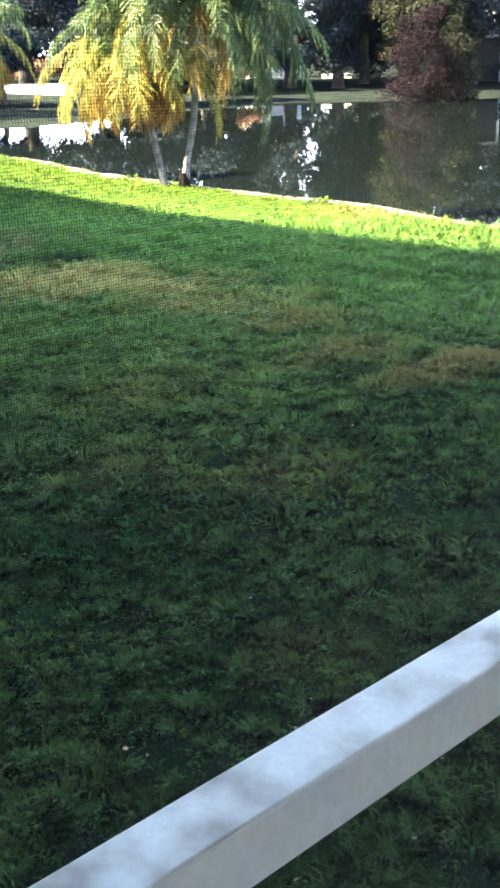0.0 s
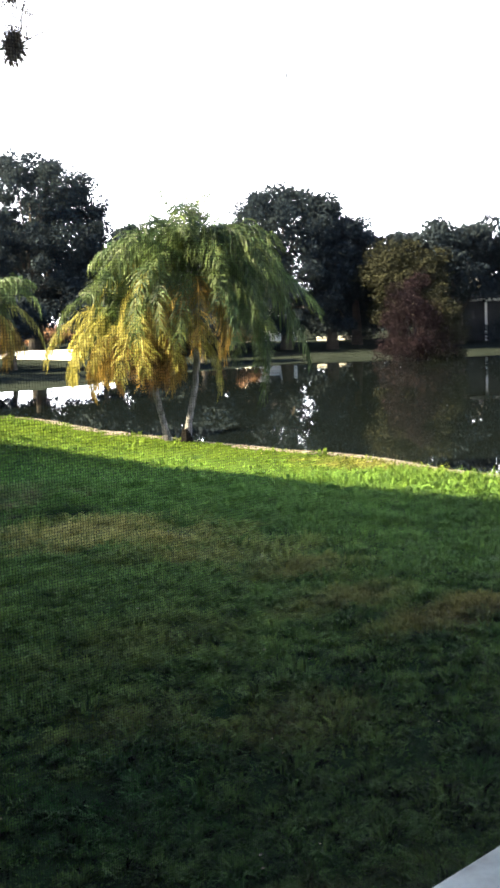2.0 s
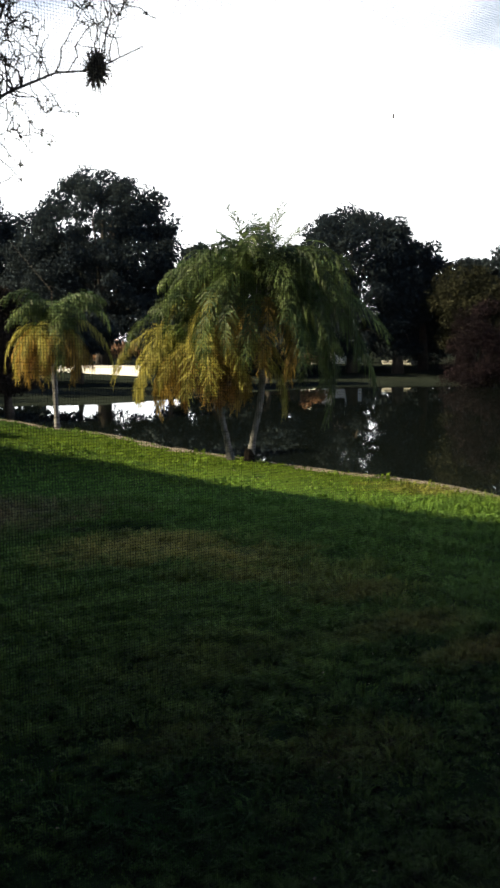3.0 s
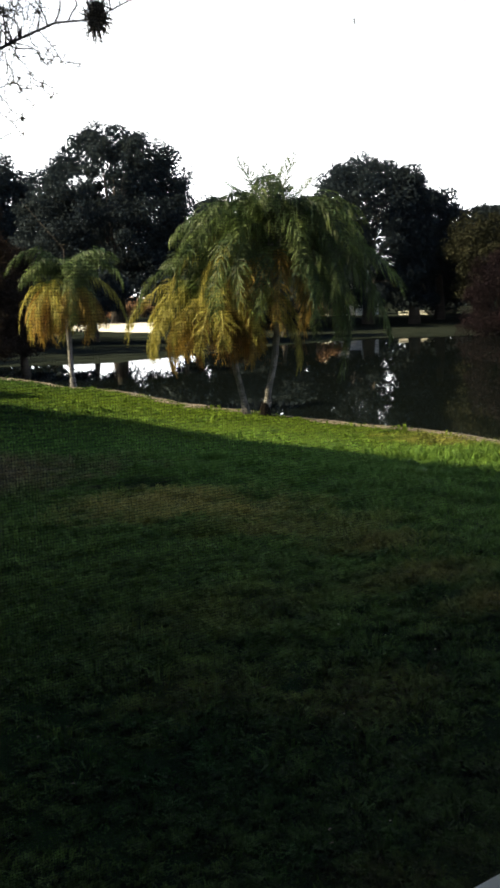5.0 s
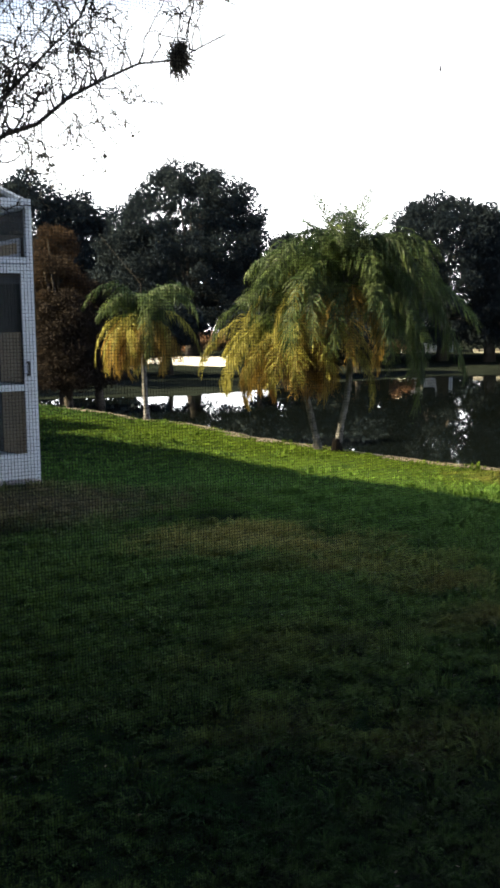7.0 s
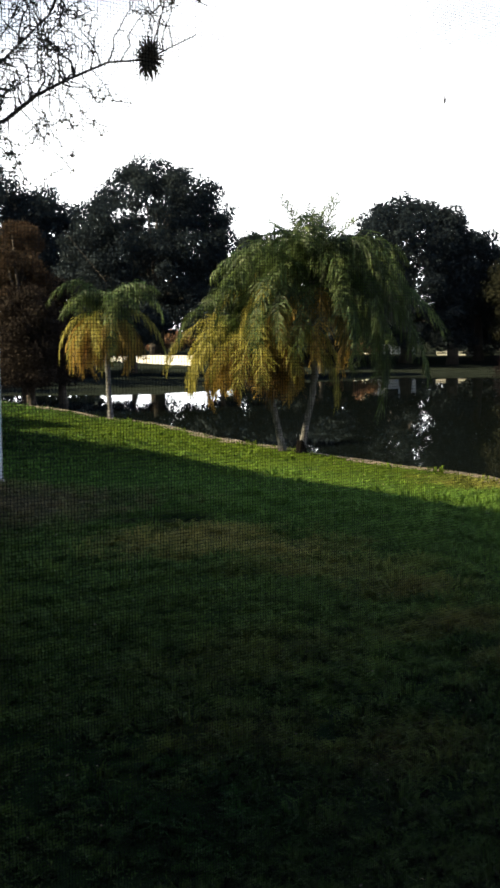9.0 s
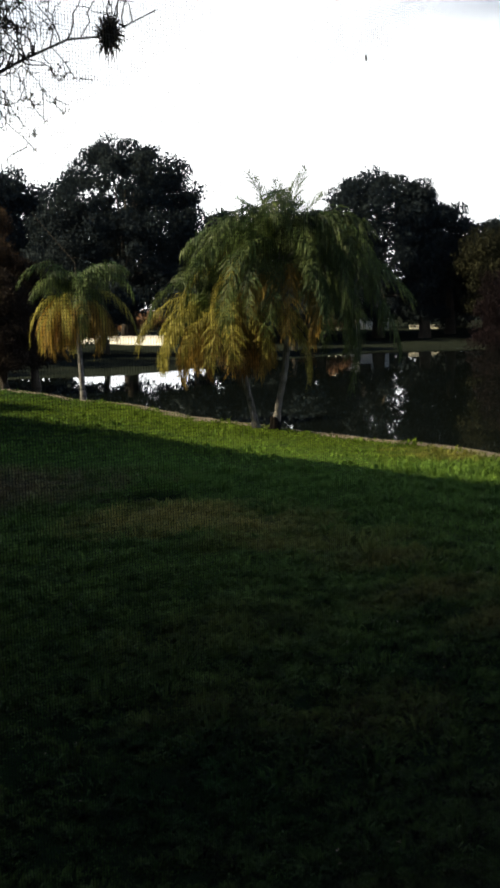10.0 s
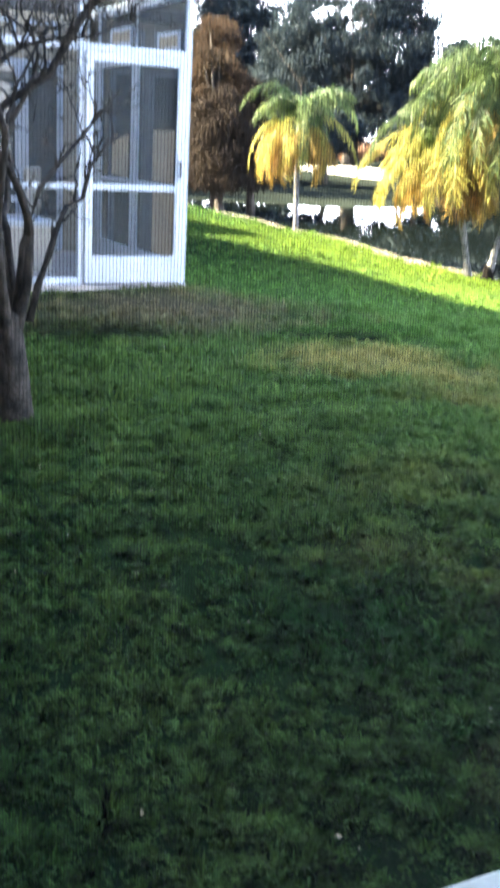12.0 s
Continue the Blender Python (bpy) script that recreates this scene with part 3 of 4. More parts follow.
def house(name, label, x0, x1, y0, y1, eave, ridge, wall_mat, windows=(), over=0.5, foot=-0.3):
    """A long single-storey house with a hip roof whose ridge runs along y; windows on its pond side (x1)."""
    h = tagged(thing(name), label, "house")
    bm = bmesh.new()
    box(bm, x0, y0, foot, x1, y1, eave)
    part("wall", bm, wall_mat, h)
    xm, run = (x0 + x1) / 2, (x1 - x0) / 2
    a, b = y0 - over, y1 + over
    vs = [(x0 - over, a, eave), (x1 + over, a, eave), (x1 + over, b, eave), (x0 - over, b, eave), (xm, a + run * 0.8, ridge), (xm, b - run * 0.8, ridge)]
    vs += [(v[0], v[1], v[2] - 0.16) for v in vs[:4]]
    fs = [(0, 1, 4), (1, 2, 5, 4), (2, 3, 5), (3, 0, 4, 5), (6, 7, 1, 0), (7, 8, 2, 1), (8, 9, 3, 2), (9, 6, 0, 3), (9, 8, 7, 6)]
    vs = [(v[0], v[1], v[2] + 0.162) for v in vs]
    child("roof", raw_mesh("roof", vs, fs, M_ROOF), h)
    for (wy, wz, ww, wh) in windows:
        win = box_part("window", (x1 + 0.002, wy - ww / 2, wz, x1 + 0.05, wy + ww / 2, wz + wh), M_WHITE_ALU, h, "white window frame")
        box_part("pane", (x1 + 0.051, wy - ww / 2 + 0.07, wz + 0.07, x1 + 0.056, wy + ww / 2 - 0.07, wz + wh - 0.07), M_GLASS, win, "", 0)
    return h


house("house", "two-storey beige stucco house with a shingle hip roof", -12.0, -1.62, -16.0, 6.2, 5.3, 7.6, M_STUCCO, [(-1.5, 0.2, 1.8, 2.0)])
# two unseen blocks added to hide sky from the near lawn
house("house", "unseen stucco upper storey added to shade the near lawn", -1.60, 1.40, -3.6, 0.62, 5.3, 6.4, M_STUCCO, [(-1.4, 3.5, 1.4, 1.3)], foot=2.562)
house("house", "unseen stucco house end added to shade the near lawn", 1.46, 5.2, -12.0, -1.0, 5.3, 6.6, M_STUCCO, [(-4.0, 0.9, 1.4, 1.3)])
house("house", "long two-storey beige stucco villa row with a shingle hip roof", -12.0, 0.3, 7.3, 58.0, 5.28, 7.8, M_STUCCO,
      [(9.0, 0.9, 1.2, 1.2), (36, 0.9, 1.4, 1.2)], 0.8)
# unseen bay added to cast the dark tongue across the sunlit strip
house("house", "unseen stucco villa bay added to cast a shadow by the shore", 0.31, 2.5, 22.3, 34.0, 5.1, 5.9, M_STUCCO, [(25, 0.9, 1.4, 1.2), (28, 0.9, 1.4, 1.2)])

# ---- neighbour's screened enclosure ----
EX0, EX1, EY0, EY1, EZ = 0.35, 4.31, 9.70, 12.55, 0.15
EAVE = 2.73
pool_cage = tagged(thing("screen_enclosure"), "white aluminium patio enclosure with a screen door and tinted side windows", "screen enclosure")
box_part("slab", (EX0, EY0 - 0.06, -0.12, EX1 - 0.002, EY1, EZ - 0.004), M_CONCRETE, pool_cage, "pale concrete slab")


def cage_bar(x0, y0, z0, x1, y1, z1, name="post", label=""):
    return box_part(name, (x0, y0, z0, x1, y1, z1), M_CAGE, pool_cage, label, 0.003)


FRONT_POSTS = [EX1 - 0.03, 3.25, 2.45, 1.55, 0.70]
for fx in FRONT_POSTS:
    wide = 0.06 if fx == EX1 - 0.03 else 0.05
    cage_bar(fx - wide / 2, EY0 - 0.03, EZ, fx + wide / 2, EY0 + 0.03, EAVE)
DOOR_TOP = EZ + 2.06
for a, b in zip(FRONT_POSTS[1:], FRONT_POSTS[:-1]):
    xa, xb = a + 0.026, b - (0.031 if b == FRONT_POSTS[0] else 0.026)
    cage_bar(xa, EY0 - 0.025, DOOR_TOP, xb, EY0 + 0.025, DOOR_TOP + 0.06, "header")
    if b != FRONT_POSTS[0]:
        cage_bar(xa, EY0 - 0.025, EZ + 0.86, xb, EY0 + 0.025, EZ + 0.91, "rail")
        cage_bar(xa, EY0 - 0.025, EZ, xb, EY0 + 0.025, EZ + 0.06, "rail")
    child("screen", raw_mesh("screen", [(xa, EY0, EZ), (xb, EY0, EZ), (xb, EY0, EAVE), (xa, EY0, EAVE)], [(0, 1, 2, 3)], M_SCREEN), pool_cage)
cage_bar(EX0, EY0 - 0.04, EAVE + 0.001, EX1, EY0 + 0.04, EAVE + 0.09, "beam")
# the door between the last two posts
DX0, DX1 = 3.280, 4.246
door_y0, door_y1 = EY0 - 0.055, EY0 - 0.028
door = box_part("door", (DX0, door_y0, EZ + 0.01, DX1, door_y1, EZ + 0.26), M_CAGE, pool_cage, "white screen door with kick plate", 0.003)
for kz in range(5):
    box_part("groove", (DX0 + 0.06, door_y0 - 0.014, EZ + 0.04 + kz * 0.042, DX1 - 0.06, door_y0 - 0.0005, EZ + 0.062 + kz * 0.042), M_CAGE, door, "", 0.0015)
for (a, b, c, d, nm) in ((DX0, DX0 + 0.075, EZ + 0.262, DOOR_TOP - 0.01, "stile"), (DX1 - 0.075, DX1, EZ + 0.262, DOOR_TOP - 0.01, "stile"),
                         (DX0 + 0.076, DX1 - 0.076, DOOR_TOP - 0.09, DOOR_TOP - 0.01, "top_rail"), (DX0 + 0.076, DX1 - 0.076, EZ + 0.86, EZ + 0.92, "middle_rail")):
    box_part(nm, (a, door_y0, c, b, door_y1, d), M_CAGE, door, "", 0.003)
hb = bmesh.new()
box(hb, DX1 - 0.055, door_y0 - 0.05, EZ + 1.0, DX1 - 0.035, door_y0 - 0.035, EZ + 1.14, 0.005)
box(hb, DX1 - 0.055, door_y0 - 0.035, EZ + 1.0, DX1 - 0.035, door_y0, EZ + 1.02, 0.002)
box(hb, DX1 - 0.055, door_y0 - 0.035, EZ + 1.12, DX1 - 0.035, door_y0, EZ + 1.14, 0.002)
part("door_handle", hb, M_DARK, door, "dark pull handle")
# side and back walls
SIDE_YS = [EY0 + 1.30, EY0 + 2.42, EY1 - 0.03]
prev = EY0 + 0.03
for sy in SIDE_YS:
    cage_bar(EX1 - 0.05, sy - 0.025, EZ, EX1, sy + 0.025, EAVE)
    # window frame bars on both sides of the bay
    for fa in (prev + 0.001, sy - 0.106):
        cage_bar(EX1 - 0.044, fa, EZ + 0.201, EX1 - 0.006, min(fa + 0.08, sy - 0.026), EZ + 0.859, "frame_bar")
        cage_bar(EX1 - 0.044, fa, EZ + 0.911, EX1 - 0.006, min(fa + 0.08, sy - 0.026), DOOR_TOP - 0.001, "frame_bar")
    cage_bar(EX1 - 0.045, prev + 0.001, EZ + 0.86, EX1 - 0.005, sy - 0.026, EZ + 0.91, "rail")
    cage_bar(EX1 - 0.045, prev + 0.001, DOOR_TOP, EX1 - 0.005, sy - 0.026, DOOR_TOP + 0.06, "rail")
    cage_bar(EX1 - 0.045, prev + 0.001, EZ, EX1 - 0.005, sy - 0.026, EZ + 0.2, "kick_plate")
    for za, zb in ((EZ + 0.201, EZ + 0.859), (EZ + 0.911, DOOR_TOP - 0.001), (DOOR_TOP + 0.061, EAVE)):
        box_part("pane", (EX1 - 0.030, prev + 0.001, za, EX1 - 0.020, sy - 0.026, zb), M_GLASS, pool_cage, "dark tinted window pane", 0)
    prev = sy + 0.025
# small framed lights high in the first two bays
for ya, yb, lo, hi in ((9.84, 10.40, 2.285, 2.47), (11.08, 11.72, 2.40, 2.59)):
    light = cage_bar(EX1 - 0.062, ya, hi - 0.04, EX1 - 0.046, yb, hi, "transom_frame", "white transom frame")
    box_part("frame_bar", (EX1 - 0.062, ya, lo, EX1 - 0.046, yb, lo + 0.04), M_CAGE, light, "", 0.002)
    for fy in (ya, yb - 0.05):
        box_part("frame_bar", (EX1 - 0.062, fy, lo + 0.041, EX1 - 0.046, fy + 0.05, hi - 0.041), M_CAGE, light, "", 0.002)
    box_part("panel", (EX1 - 0.056, ya + 0.051, lo + 0.041, EX1 - 0.050, yb - 0.051, hi - 0.041), M_PANEL, light, "pale panel", 0)
cage_bar(EX1 - 0.08, EY0 + 0.05, EAVE + 0.001, EX1, EY1, EAVE + 0.09, "beam")
# tan panels set inside the side windows
for ya, yb, za, zb in ((9.86, 10.42, EZ + 0.22, EZ + 0.84), (9.90, 10.44, EZ + 0.93, EZ + 1.42), (11.14, 11.62, EZ + 0.93, EZ + 1.36)):
    box_part("panel", (EX1 - 0.058, ya, za, EX1 - 0.050, yb, zb), M_PANEL, pool_cage, "tan panel inside the pane", 0.002)
# roof of the cage: sloped edge up to a level top
TOPZ, INSET = 3.62, 1.15


def slope_bar(p, q, r=0.03):
    v, f = tube([p, q], [r, r], 4)
    child("roof_beam", raw_mesh("roof_beam", v, f, M_CAGE), pool_cage)


slope_bar((EX1 - 0.04, EY0, EAVE + 0.06), (EX1 - INSET, EY0 + INSET, TOPZ))
for fx in FRONT_POSTS[1:]:
    slope_bar((fx, EY0, EAVE + 0.06), (min(fx, EX1 - INSET), EY0 + INSET, TOPZ), 0.022)
for sy in SIDE_YS[:-1]:
    slope_bar((EX1 - 0.03, sy, EAVE + 0.06), (EX1 - INSET, max(sy, EY0 + INSET), TOPZ), 0.022)
    slope_bar((EX1 - INSET, max(sy, EY0 + INSET), TOPZ), (EX0, max(sy, EY0 + INSET), TOPZ), 0.022)
slope_bar((EX0, EY0 + INSET, TOPZ), (EX1 - INSET, EY0 + INSET, TOPZ), 0.035)
slope_bar((EX1 - INSET, EY0 + INSET, TOPZ), (EX1 - INSET, EY1, TOPZ), 0.035)
slope_bar((EX0, EY0, EAVE + 0.42), (EX1 - 0.5, EY0 + 0.46, EAVE + 0.42), 0.018)
rv = [(EX0, EY0, EAVE + 0.05), (EX1, EY0, EAVE + 0.05), (EX1 - INSET, EY0 + INSET, TOPZ), (EX0, EY0 + INSET, TOPZ), (EX1, EY1, EAVE + 0.05), (EX1 - INSET, EY1, TOPZ), (EX0, EY1, TOPZ)]
child("roof_screen", raw_mesh("roof_screen", rv, [(0, 1, 2, 3), (1, 4, 5, 2), (3, 2, 5, 6)], M_SCREEN), pool_cage)

# low box and chair on the neighbour's patio
storage = tagged(thing("storage_box", 2.75, 11.0, EZ - 0.004), "low pale storage box on the patio", "box")
box_part("body", (-0.55, -0.3, 0, 0.55, 0.3, 0.44), M_CUSHION, storage, "", 0.02)
box_part("lid", (-0.58, -0.33, 0.442, 0.58, 0.33, 0.50), M_CAGE, storage, "", 0.015)


def patio_chair(x, y, rz):
    c = tagged(thing("patio_chair", x, y, EZ - 0.004, rz), "pale cushioned aluminium patio chair", "chair", "patio chairs")
    box_part("seat", (-0.27, -0.27, 0.38, 0.27, 0.27, 0.46), M_CUSHION, c, "", 0.03)
    box_part("backrest", (-0.27, 0.20, 0.462, 0.27, 0.28, 0.98), M_CUSHION, c, "", 0.03)
    for sx in (-0.25, 0.25):
        for sy in (-0.24, 0.24):
            box_part("leg", (sx - 0.018, sy - 0.018, 0, sx + 0.018, sy + 0.018, 0.378), M_WHITE_ALU, c, "", 0.004)
        box_part("armrest", (sx - 0.03 + 0.06 * (sx > 0), -0.25, 0.62, sx + 0.03 + 0.06 * (sx > 0), 0.19, 0.65), M_WHITE_ALU, c, "", 0.008)
    return c


patio_chair(1.4, 11.6, 160)
patio_chair(3.2, 11.9, -120)

# stucco house end behind the enclosure, with white-framed glass doors
wing = tagged(thing("house_wing"), "beige stucco house end with white sliding glass doors", "house")
WX0, WX1, WY0, WY1 = 0.302, 4.31, 12.60, 21.0
box_part("wall", (WX0, WY0, -0.3, WX1, WY1, 2.78), M_STUCCO, wing, "", 0.01)
wo = 0.02
wv = [(WX0, WY0 - wo, 2.80), (WX1 + wo, WY0 - wo, 2.80), (WX1 + wo, WY1 + wo, 2.80), (WX0, WY1 + wo, 2.80), (WX0 + 0.4, 15.6, 4.1), (2.4, 15.6, 4.1), (2.4, 18.0, 4.1), (WX0 + 0.4, 18.0, 4.1)]
wv += [(v[0], v[1], v[2] + 0.14) for v in wv[:4]]
child("roof", raw_mesh("roof", wv, [(8, 9, 5, 4), (9, 10, 6, 5), (10, 11, 7, 6), (11, 8, 4, 7), (4, 5, 6, 7), (0, 1, 9, 8), (1, 2, 10, 9), (2, 3, 11, 10), (3, 0, 8, 11), (3, 2, 1, 0)], M_ROOF), wing)


def glass_door(x0, x1, z0, z1):
    """One leaf of the sliding doors, with a small framed transom over it."""
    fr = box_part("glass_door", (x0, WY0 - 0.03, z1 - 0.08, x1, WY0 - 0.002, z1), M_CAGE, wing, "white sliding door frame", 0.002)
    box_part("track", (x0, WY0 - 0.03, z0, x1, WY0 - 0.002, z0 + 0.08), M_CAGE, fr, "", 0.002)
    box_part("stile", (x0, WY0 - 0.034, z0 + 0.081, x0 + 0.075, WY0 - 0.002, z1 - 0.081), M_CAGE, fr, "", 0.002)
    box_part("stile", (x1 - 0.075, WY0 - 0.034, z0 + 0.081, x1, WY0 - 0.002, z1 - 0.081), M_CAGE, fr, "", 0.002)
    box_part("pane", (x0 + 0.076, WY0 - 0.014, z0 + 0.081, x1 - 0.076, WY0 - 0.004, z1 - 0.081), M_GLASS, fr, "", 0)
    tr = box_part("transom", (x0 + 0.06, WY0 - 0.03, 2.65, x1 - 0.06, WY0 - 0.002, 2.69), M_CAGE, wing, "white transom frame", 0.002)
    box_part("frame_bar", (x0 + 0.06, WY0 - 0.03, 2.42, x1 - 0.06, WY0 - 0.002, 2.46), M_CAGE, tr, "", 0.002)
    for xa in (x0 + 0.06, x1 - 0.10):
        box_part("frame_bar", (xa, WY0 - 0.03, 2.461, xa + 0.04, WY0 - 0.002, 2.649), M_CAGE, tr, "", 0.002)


for k in range(6):
    glass_door(1.10 + 0.483 * k, 1.10 + 0.483 * (k + 1) - 0.004, EZ, EZ + 2.12)

# ---- crape myrtle by the enclosure ----
def limb(r, start, heading, length, radius, depth, out, bend=0.35, lift=0.10, tips=None):
    """Grows a crooked limb with side shoots; appends tubes to out."""
    step = 0.05 if radius < 0.012 else 0.11
    steps = max(4, int(length / step))
    p, d0 = Vector(start), Vector(heading).normalized()
    d = d0.copy()
    pts, rad = [p.copy()], [radius]
    for i in range(steps):
        d = (d * 0.7 + d0 * 0.3 + Vector(r.normal(size=3)) * bend * 0.45 + Vector((0, 0, lift * 0.2))).normalized()
        p = p + d * (length / steps)
        pts.append(p.copy())
        rad.append(max(radius * (1 - 0.75 * (i + 1) / steps), 0.0031))
        if depth > 0 and i > steps * 0.2 and r.random() < 3.6 / steps:
            side = Vector(r.normal(size=3))
            side = (side - d * side.dot(d)).normalized()
            limb(r, p, d * 0.7 + side * 0.8, length * r.uniform(0.3, 0.55), rad[-1] * 0.7, depth - 1, out, bend, lift, tips)
    if tips is not None:
        tips.append(p.copy())
        tips.append(pts[len(pts) // 2].copy())
    out.append(tube(pts, rad, 6 if radius > 0.012 else 4))


r_m = np.random.default_rng(21)
myrtle = tagged(thing("crape_myrtle"), "bare grey multi-stemmed crape myrtle on the lawn", "tree")
T0 = Vector((1.47, 5.42, float(ground_z(1.47, 5.42)) - 0.03))
stems = []
tips_m = []
# one gnarled foot that forks low into crooked stems
foot = [tube([T0 + Vector((0.0, 0, -0.03)), T0 + Vector((0.0, 0, 0.12)), T0 + Vector((-0.01, 0, 0.35)), T0 + Vector((-0.03, 0.01, 0.62))], [0.135, 0.108, 0.092, 0.075], 12)]
for k in range(5):
    a = k * 1.26 + 0.9
    q = T0 + Vector((math.cos(a) * 0.045 - 0.03, math.sin(a) * 0.045, 0.50))
    q2 = q + Vector((math.cos(a) * 0.16 - 0.08, math.sin(a) * 0.14, 0.55))
    foot.append(tube([q - Vector((0, 0, 0.3)), q, q.lerp(q2, 0.5) + Vector((math.cos(a) * 0.03, 0.02, 0)), q2], [0.050, 0.036, 0.027, 0.019], 8))
    limb(r_m, q2 - Vector((0, 0, 0.02)), (math.cos(a) * 0.30 - 0.30, math.sin(a) * 0.35, 1.0), 1.8, 0.022, 3, stems, 0.6, 0.03, tips_m)
NEST = Vector((3.49, 5.62, 3.13))


def along(points, r0, r1):
    n = len(points)
    stems.append(tube(points, [r0 + (r1 - r0) * (i / (n - 1)) ** 0.8 for i in range(n)], 6))
    return points


def xz(*pairs):
    return [Vector((x, 5.42 + 0.2 * min(max((z - 0.55) / 0.8, 0), 1) + 0.04 * math.sin(5 * x + 3 * z), z)) for x, z in pairs]


# the long limb that carries the tuft, a steeper one above it, and a thin crooked branch low down
way = along(xz((1.45, 0.7), (1.40, 1.25), (1.47, 1.60), (1.74, 1.79), (1.89, 2.05), (2.06, 2.28), (2.22, 2.50), (2.40, 2.60), (2.58, 2.67), (2.75, 2.82), (2.92, 2.92), (3.22, 3.07), (3.49, 3.13), (3.81, 3.31)), 0.031, 0.004)
upper = along(xz((1.89, 2.05), (2.08, 2.38), (2.22, 2.60), (2.33, 2.70), (2.43, 2.83), (2.59, 3.01), (2.82, 3.25), (3.0, 3.6)), 0.017, 0.004)
lower = along(xz((1.56, 0.55), (1.61, 0.73), (1.68, 0.89), (1.73, 1.01), (1.80, 1.13), (1.90, 1.17), (1.96, 1.33), (2.06, 1.46), (2.16, 1.52)), 0.024, 0.007)
second = along(xz((1.50, 0.6), (1.55, 0.95), (1.66, 1.22), (1.80, 1.36), (1.92, 1.49), (2.11, 1.73)), 0.024, 0.007)
middle = along(xz((1.36, 1.70), (1.50, 1.84), (1.61, 1.91), (1.75, 1.95), (1.96, 1.98), (2.20, 2.10)), 0.022, 0.006)


def shoots(path, count, w0, w1, length, lift, depth=2, radius=0.006, up=1.0, bucket=None):
    for _ in range(count):
        w = r_m.uniform(w0, w1)
        q = path[int(w)].lerp(path[int(w) + 1], w - int(w))
        limb(r_m, q, (r_m.uniform(-0.4, 0.6), r_m.normal() * 0.5, up), r_m.uniform(0.5, 1.1) * length, radius, depth, stems, 0.85, lift, tips_m if bucket is None else bucket)


shoots(lower, 9, 2, 7.5, 0.34, 0.03, 1, 0.008)
shoots(second, 8, 1, 4.5, 0.38, 0.03, 1, 0.008)
shoots(middle, 12, 0.5, 4.8, 0.5, 0.03, 2, 0.008)
shoots(upper, 20, 0.5, 6.5, 0.55, 0.03)
shoots(way, 12, 1.2, 5.5, 0.9, 0.03, 3, 0.009)
# crooked twigs all along the upper side of the long limb
shoots(way, 20, 5.0, 10.6, 0.48, 0.02, 2, 0.007)
shoots(way, 16, 7.5, 12.6, 0.62, 0.03, 2, 0.0055)
shoots(upper, 11, 2.5, 6.8, 0.75, 0.03, 2, 0.006, 0.7)
# short hanging shoots that still hold a few leaves
hang_tips = []
for k in range(14):
    w = r_m.uniform(5.0, 10.6)
    q = way[int(w)].lerp(way[int(w) + 1], w - int(w))
    limb(r_m, q, (r_m.uniform(-0.2, 0.5), r_m.normal() * 0.4, -1.0), r_m.uniform(0.15, 0.55), 0.003, 1, stems, 0.7, -0.05, hang_tips)
for s in (-0.06, 0.05):
    limb(r_m, NEST, (0.12 + s, 0.1, 1.0), 0.7, 0.005, 1, stems, 0.25, 0.05)
for v, f in foot:
    child("stem", raw_mesh("stem", v, f, M_BARK_MYRTLE, True), myrtle)
v, f = join_tubes(stems)
tagged(child("branchwork", raw_mesh("branchwork", v, f, M_BARK_MYRTLE, True), myrtle, "bare twiggy branches"), kind="stuff")
tips_a = np.array([tuple(t) for t in tips_m])
pick = tips_a[r_m.random(len(tips_a)) < 0.25]
tagged(child("dry_foliage", leaf_cloud("dry_foliage", pick, np.full(len(pick), 0.022), 7, 0.011, M_NEST, r_m, 1.0, 0.2), myrtle, "dry seed heads and last leaves"), kind="stuff")
sprig = np.array([tuple(t) for t in hang_tips])
tagged(child("leaf_sprig", leaf_cloud("leaf_sprig", sprig, np.full(len(sprig), 0.032), 5, 0.014, M_NEST, r_m, 1.3, 0.2), myrtle, "last leaves on hanging shoots"), kind="stuff")
# uncut grass round the foot
tuft_p = np.stack([T0.x + 0.05 + r_m.normal(0, 0.16, 1500), T0.y - 0.12 + r_m.normal(0, 0.14, 1500)], 1)
tagged(new("grass_tuft", grass("grass_tuft", tuft_p, 0.085, 0.011, r_m, M_GRASS)), "uncut grass tuft round the tree foot", "grass", kind="stuff")
for sx, sy in ((8.5, 6.9), (8.9, 6.3), (8.2, 7.4), (9.0, 7.2)):
    tp = np.stack([sx + r_m.normal(0, 0.22, 350), sy + r_m.normal(0, 0.22, 350)], 1)
    tagged(new("grass_tuft", grass("grass_tuft", tp, 0.13, 0.014, r_m, M_GRASS)), "taller grass tuft left by the shore", "grass", kind="stuff")
nest = tagged(thing("moss_tuft"), "dark tuft of ball moss on the bare limb", "moss")
strand_t = []
for k in range(300):
    d = Vector(r_m.normal(size=3)).normalized()
    e = Vector((d.x, d.y, d.z * 1.45)) * r_m.uniform(0.045, 0.115)
    strand_t.append(tube([NEST + d * 0.01, NEST + e * 0.6 + Vector(r_m.normal(size=3)) * 0.012, NEST + e + Vector((0, 0, -0.01))], [0.006, 0.004, 0.0012], 3))
v, f = join_tubes(strand_t)
child("moss", raw_mesh("moss", v, f, M_NEST), nest)


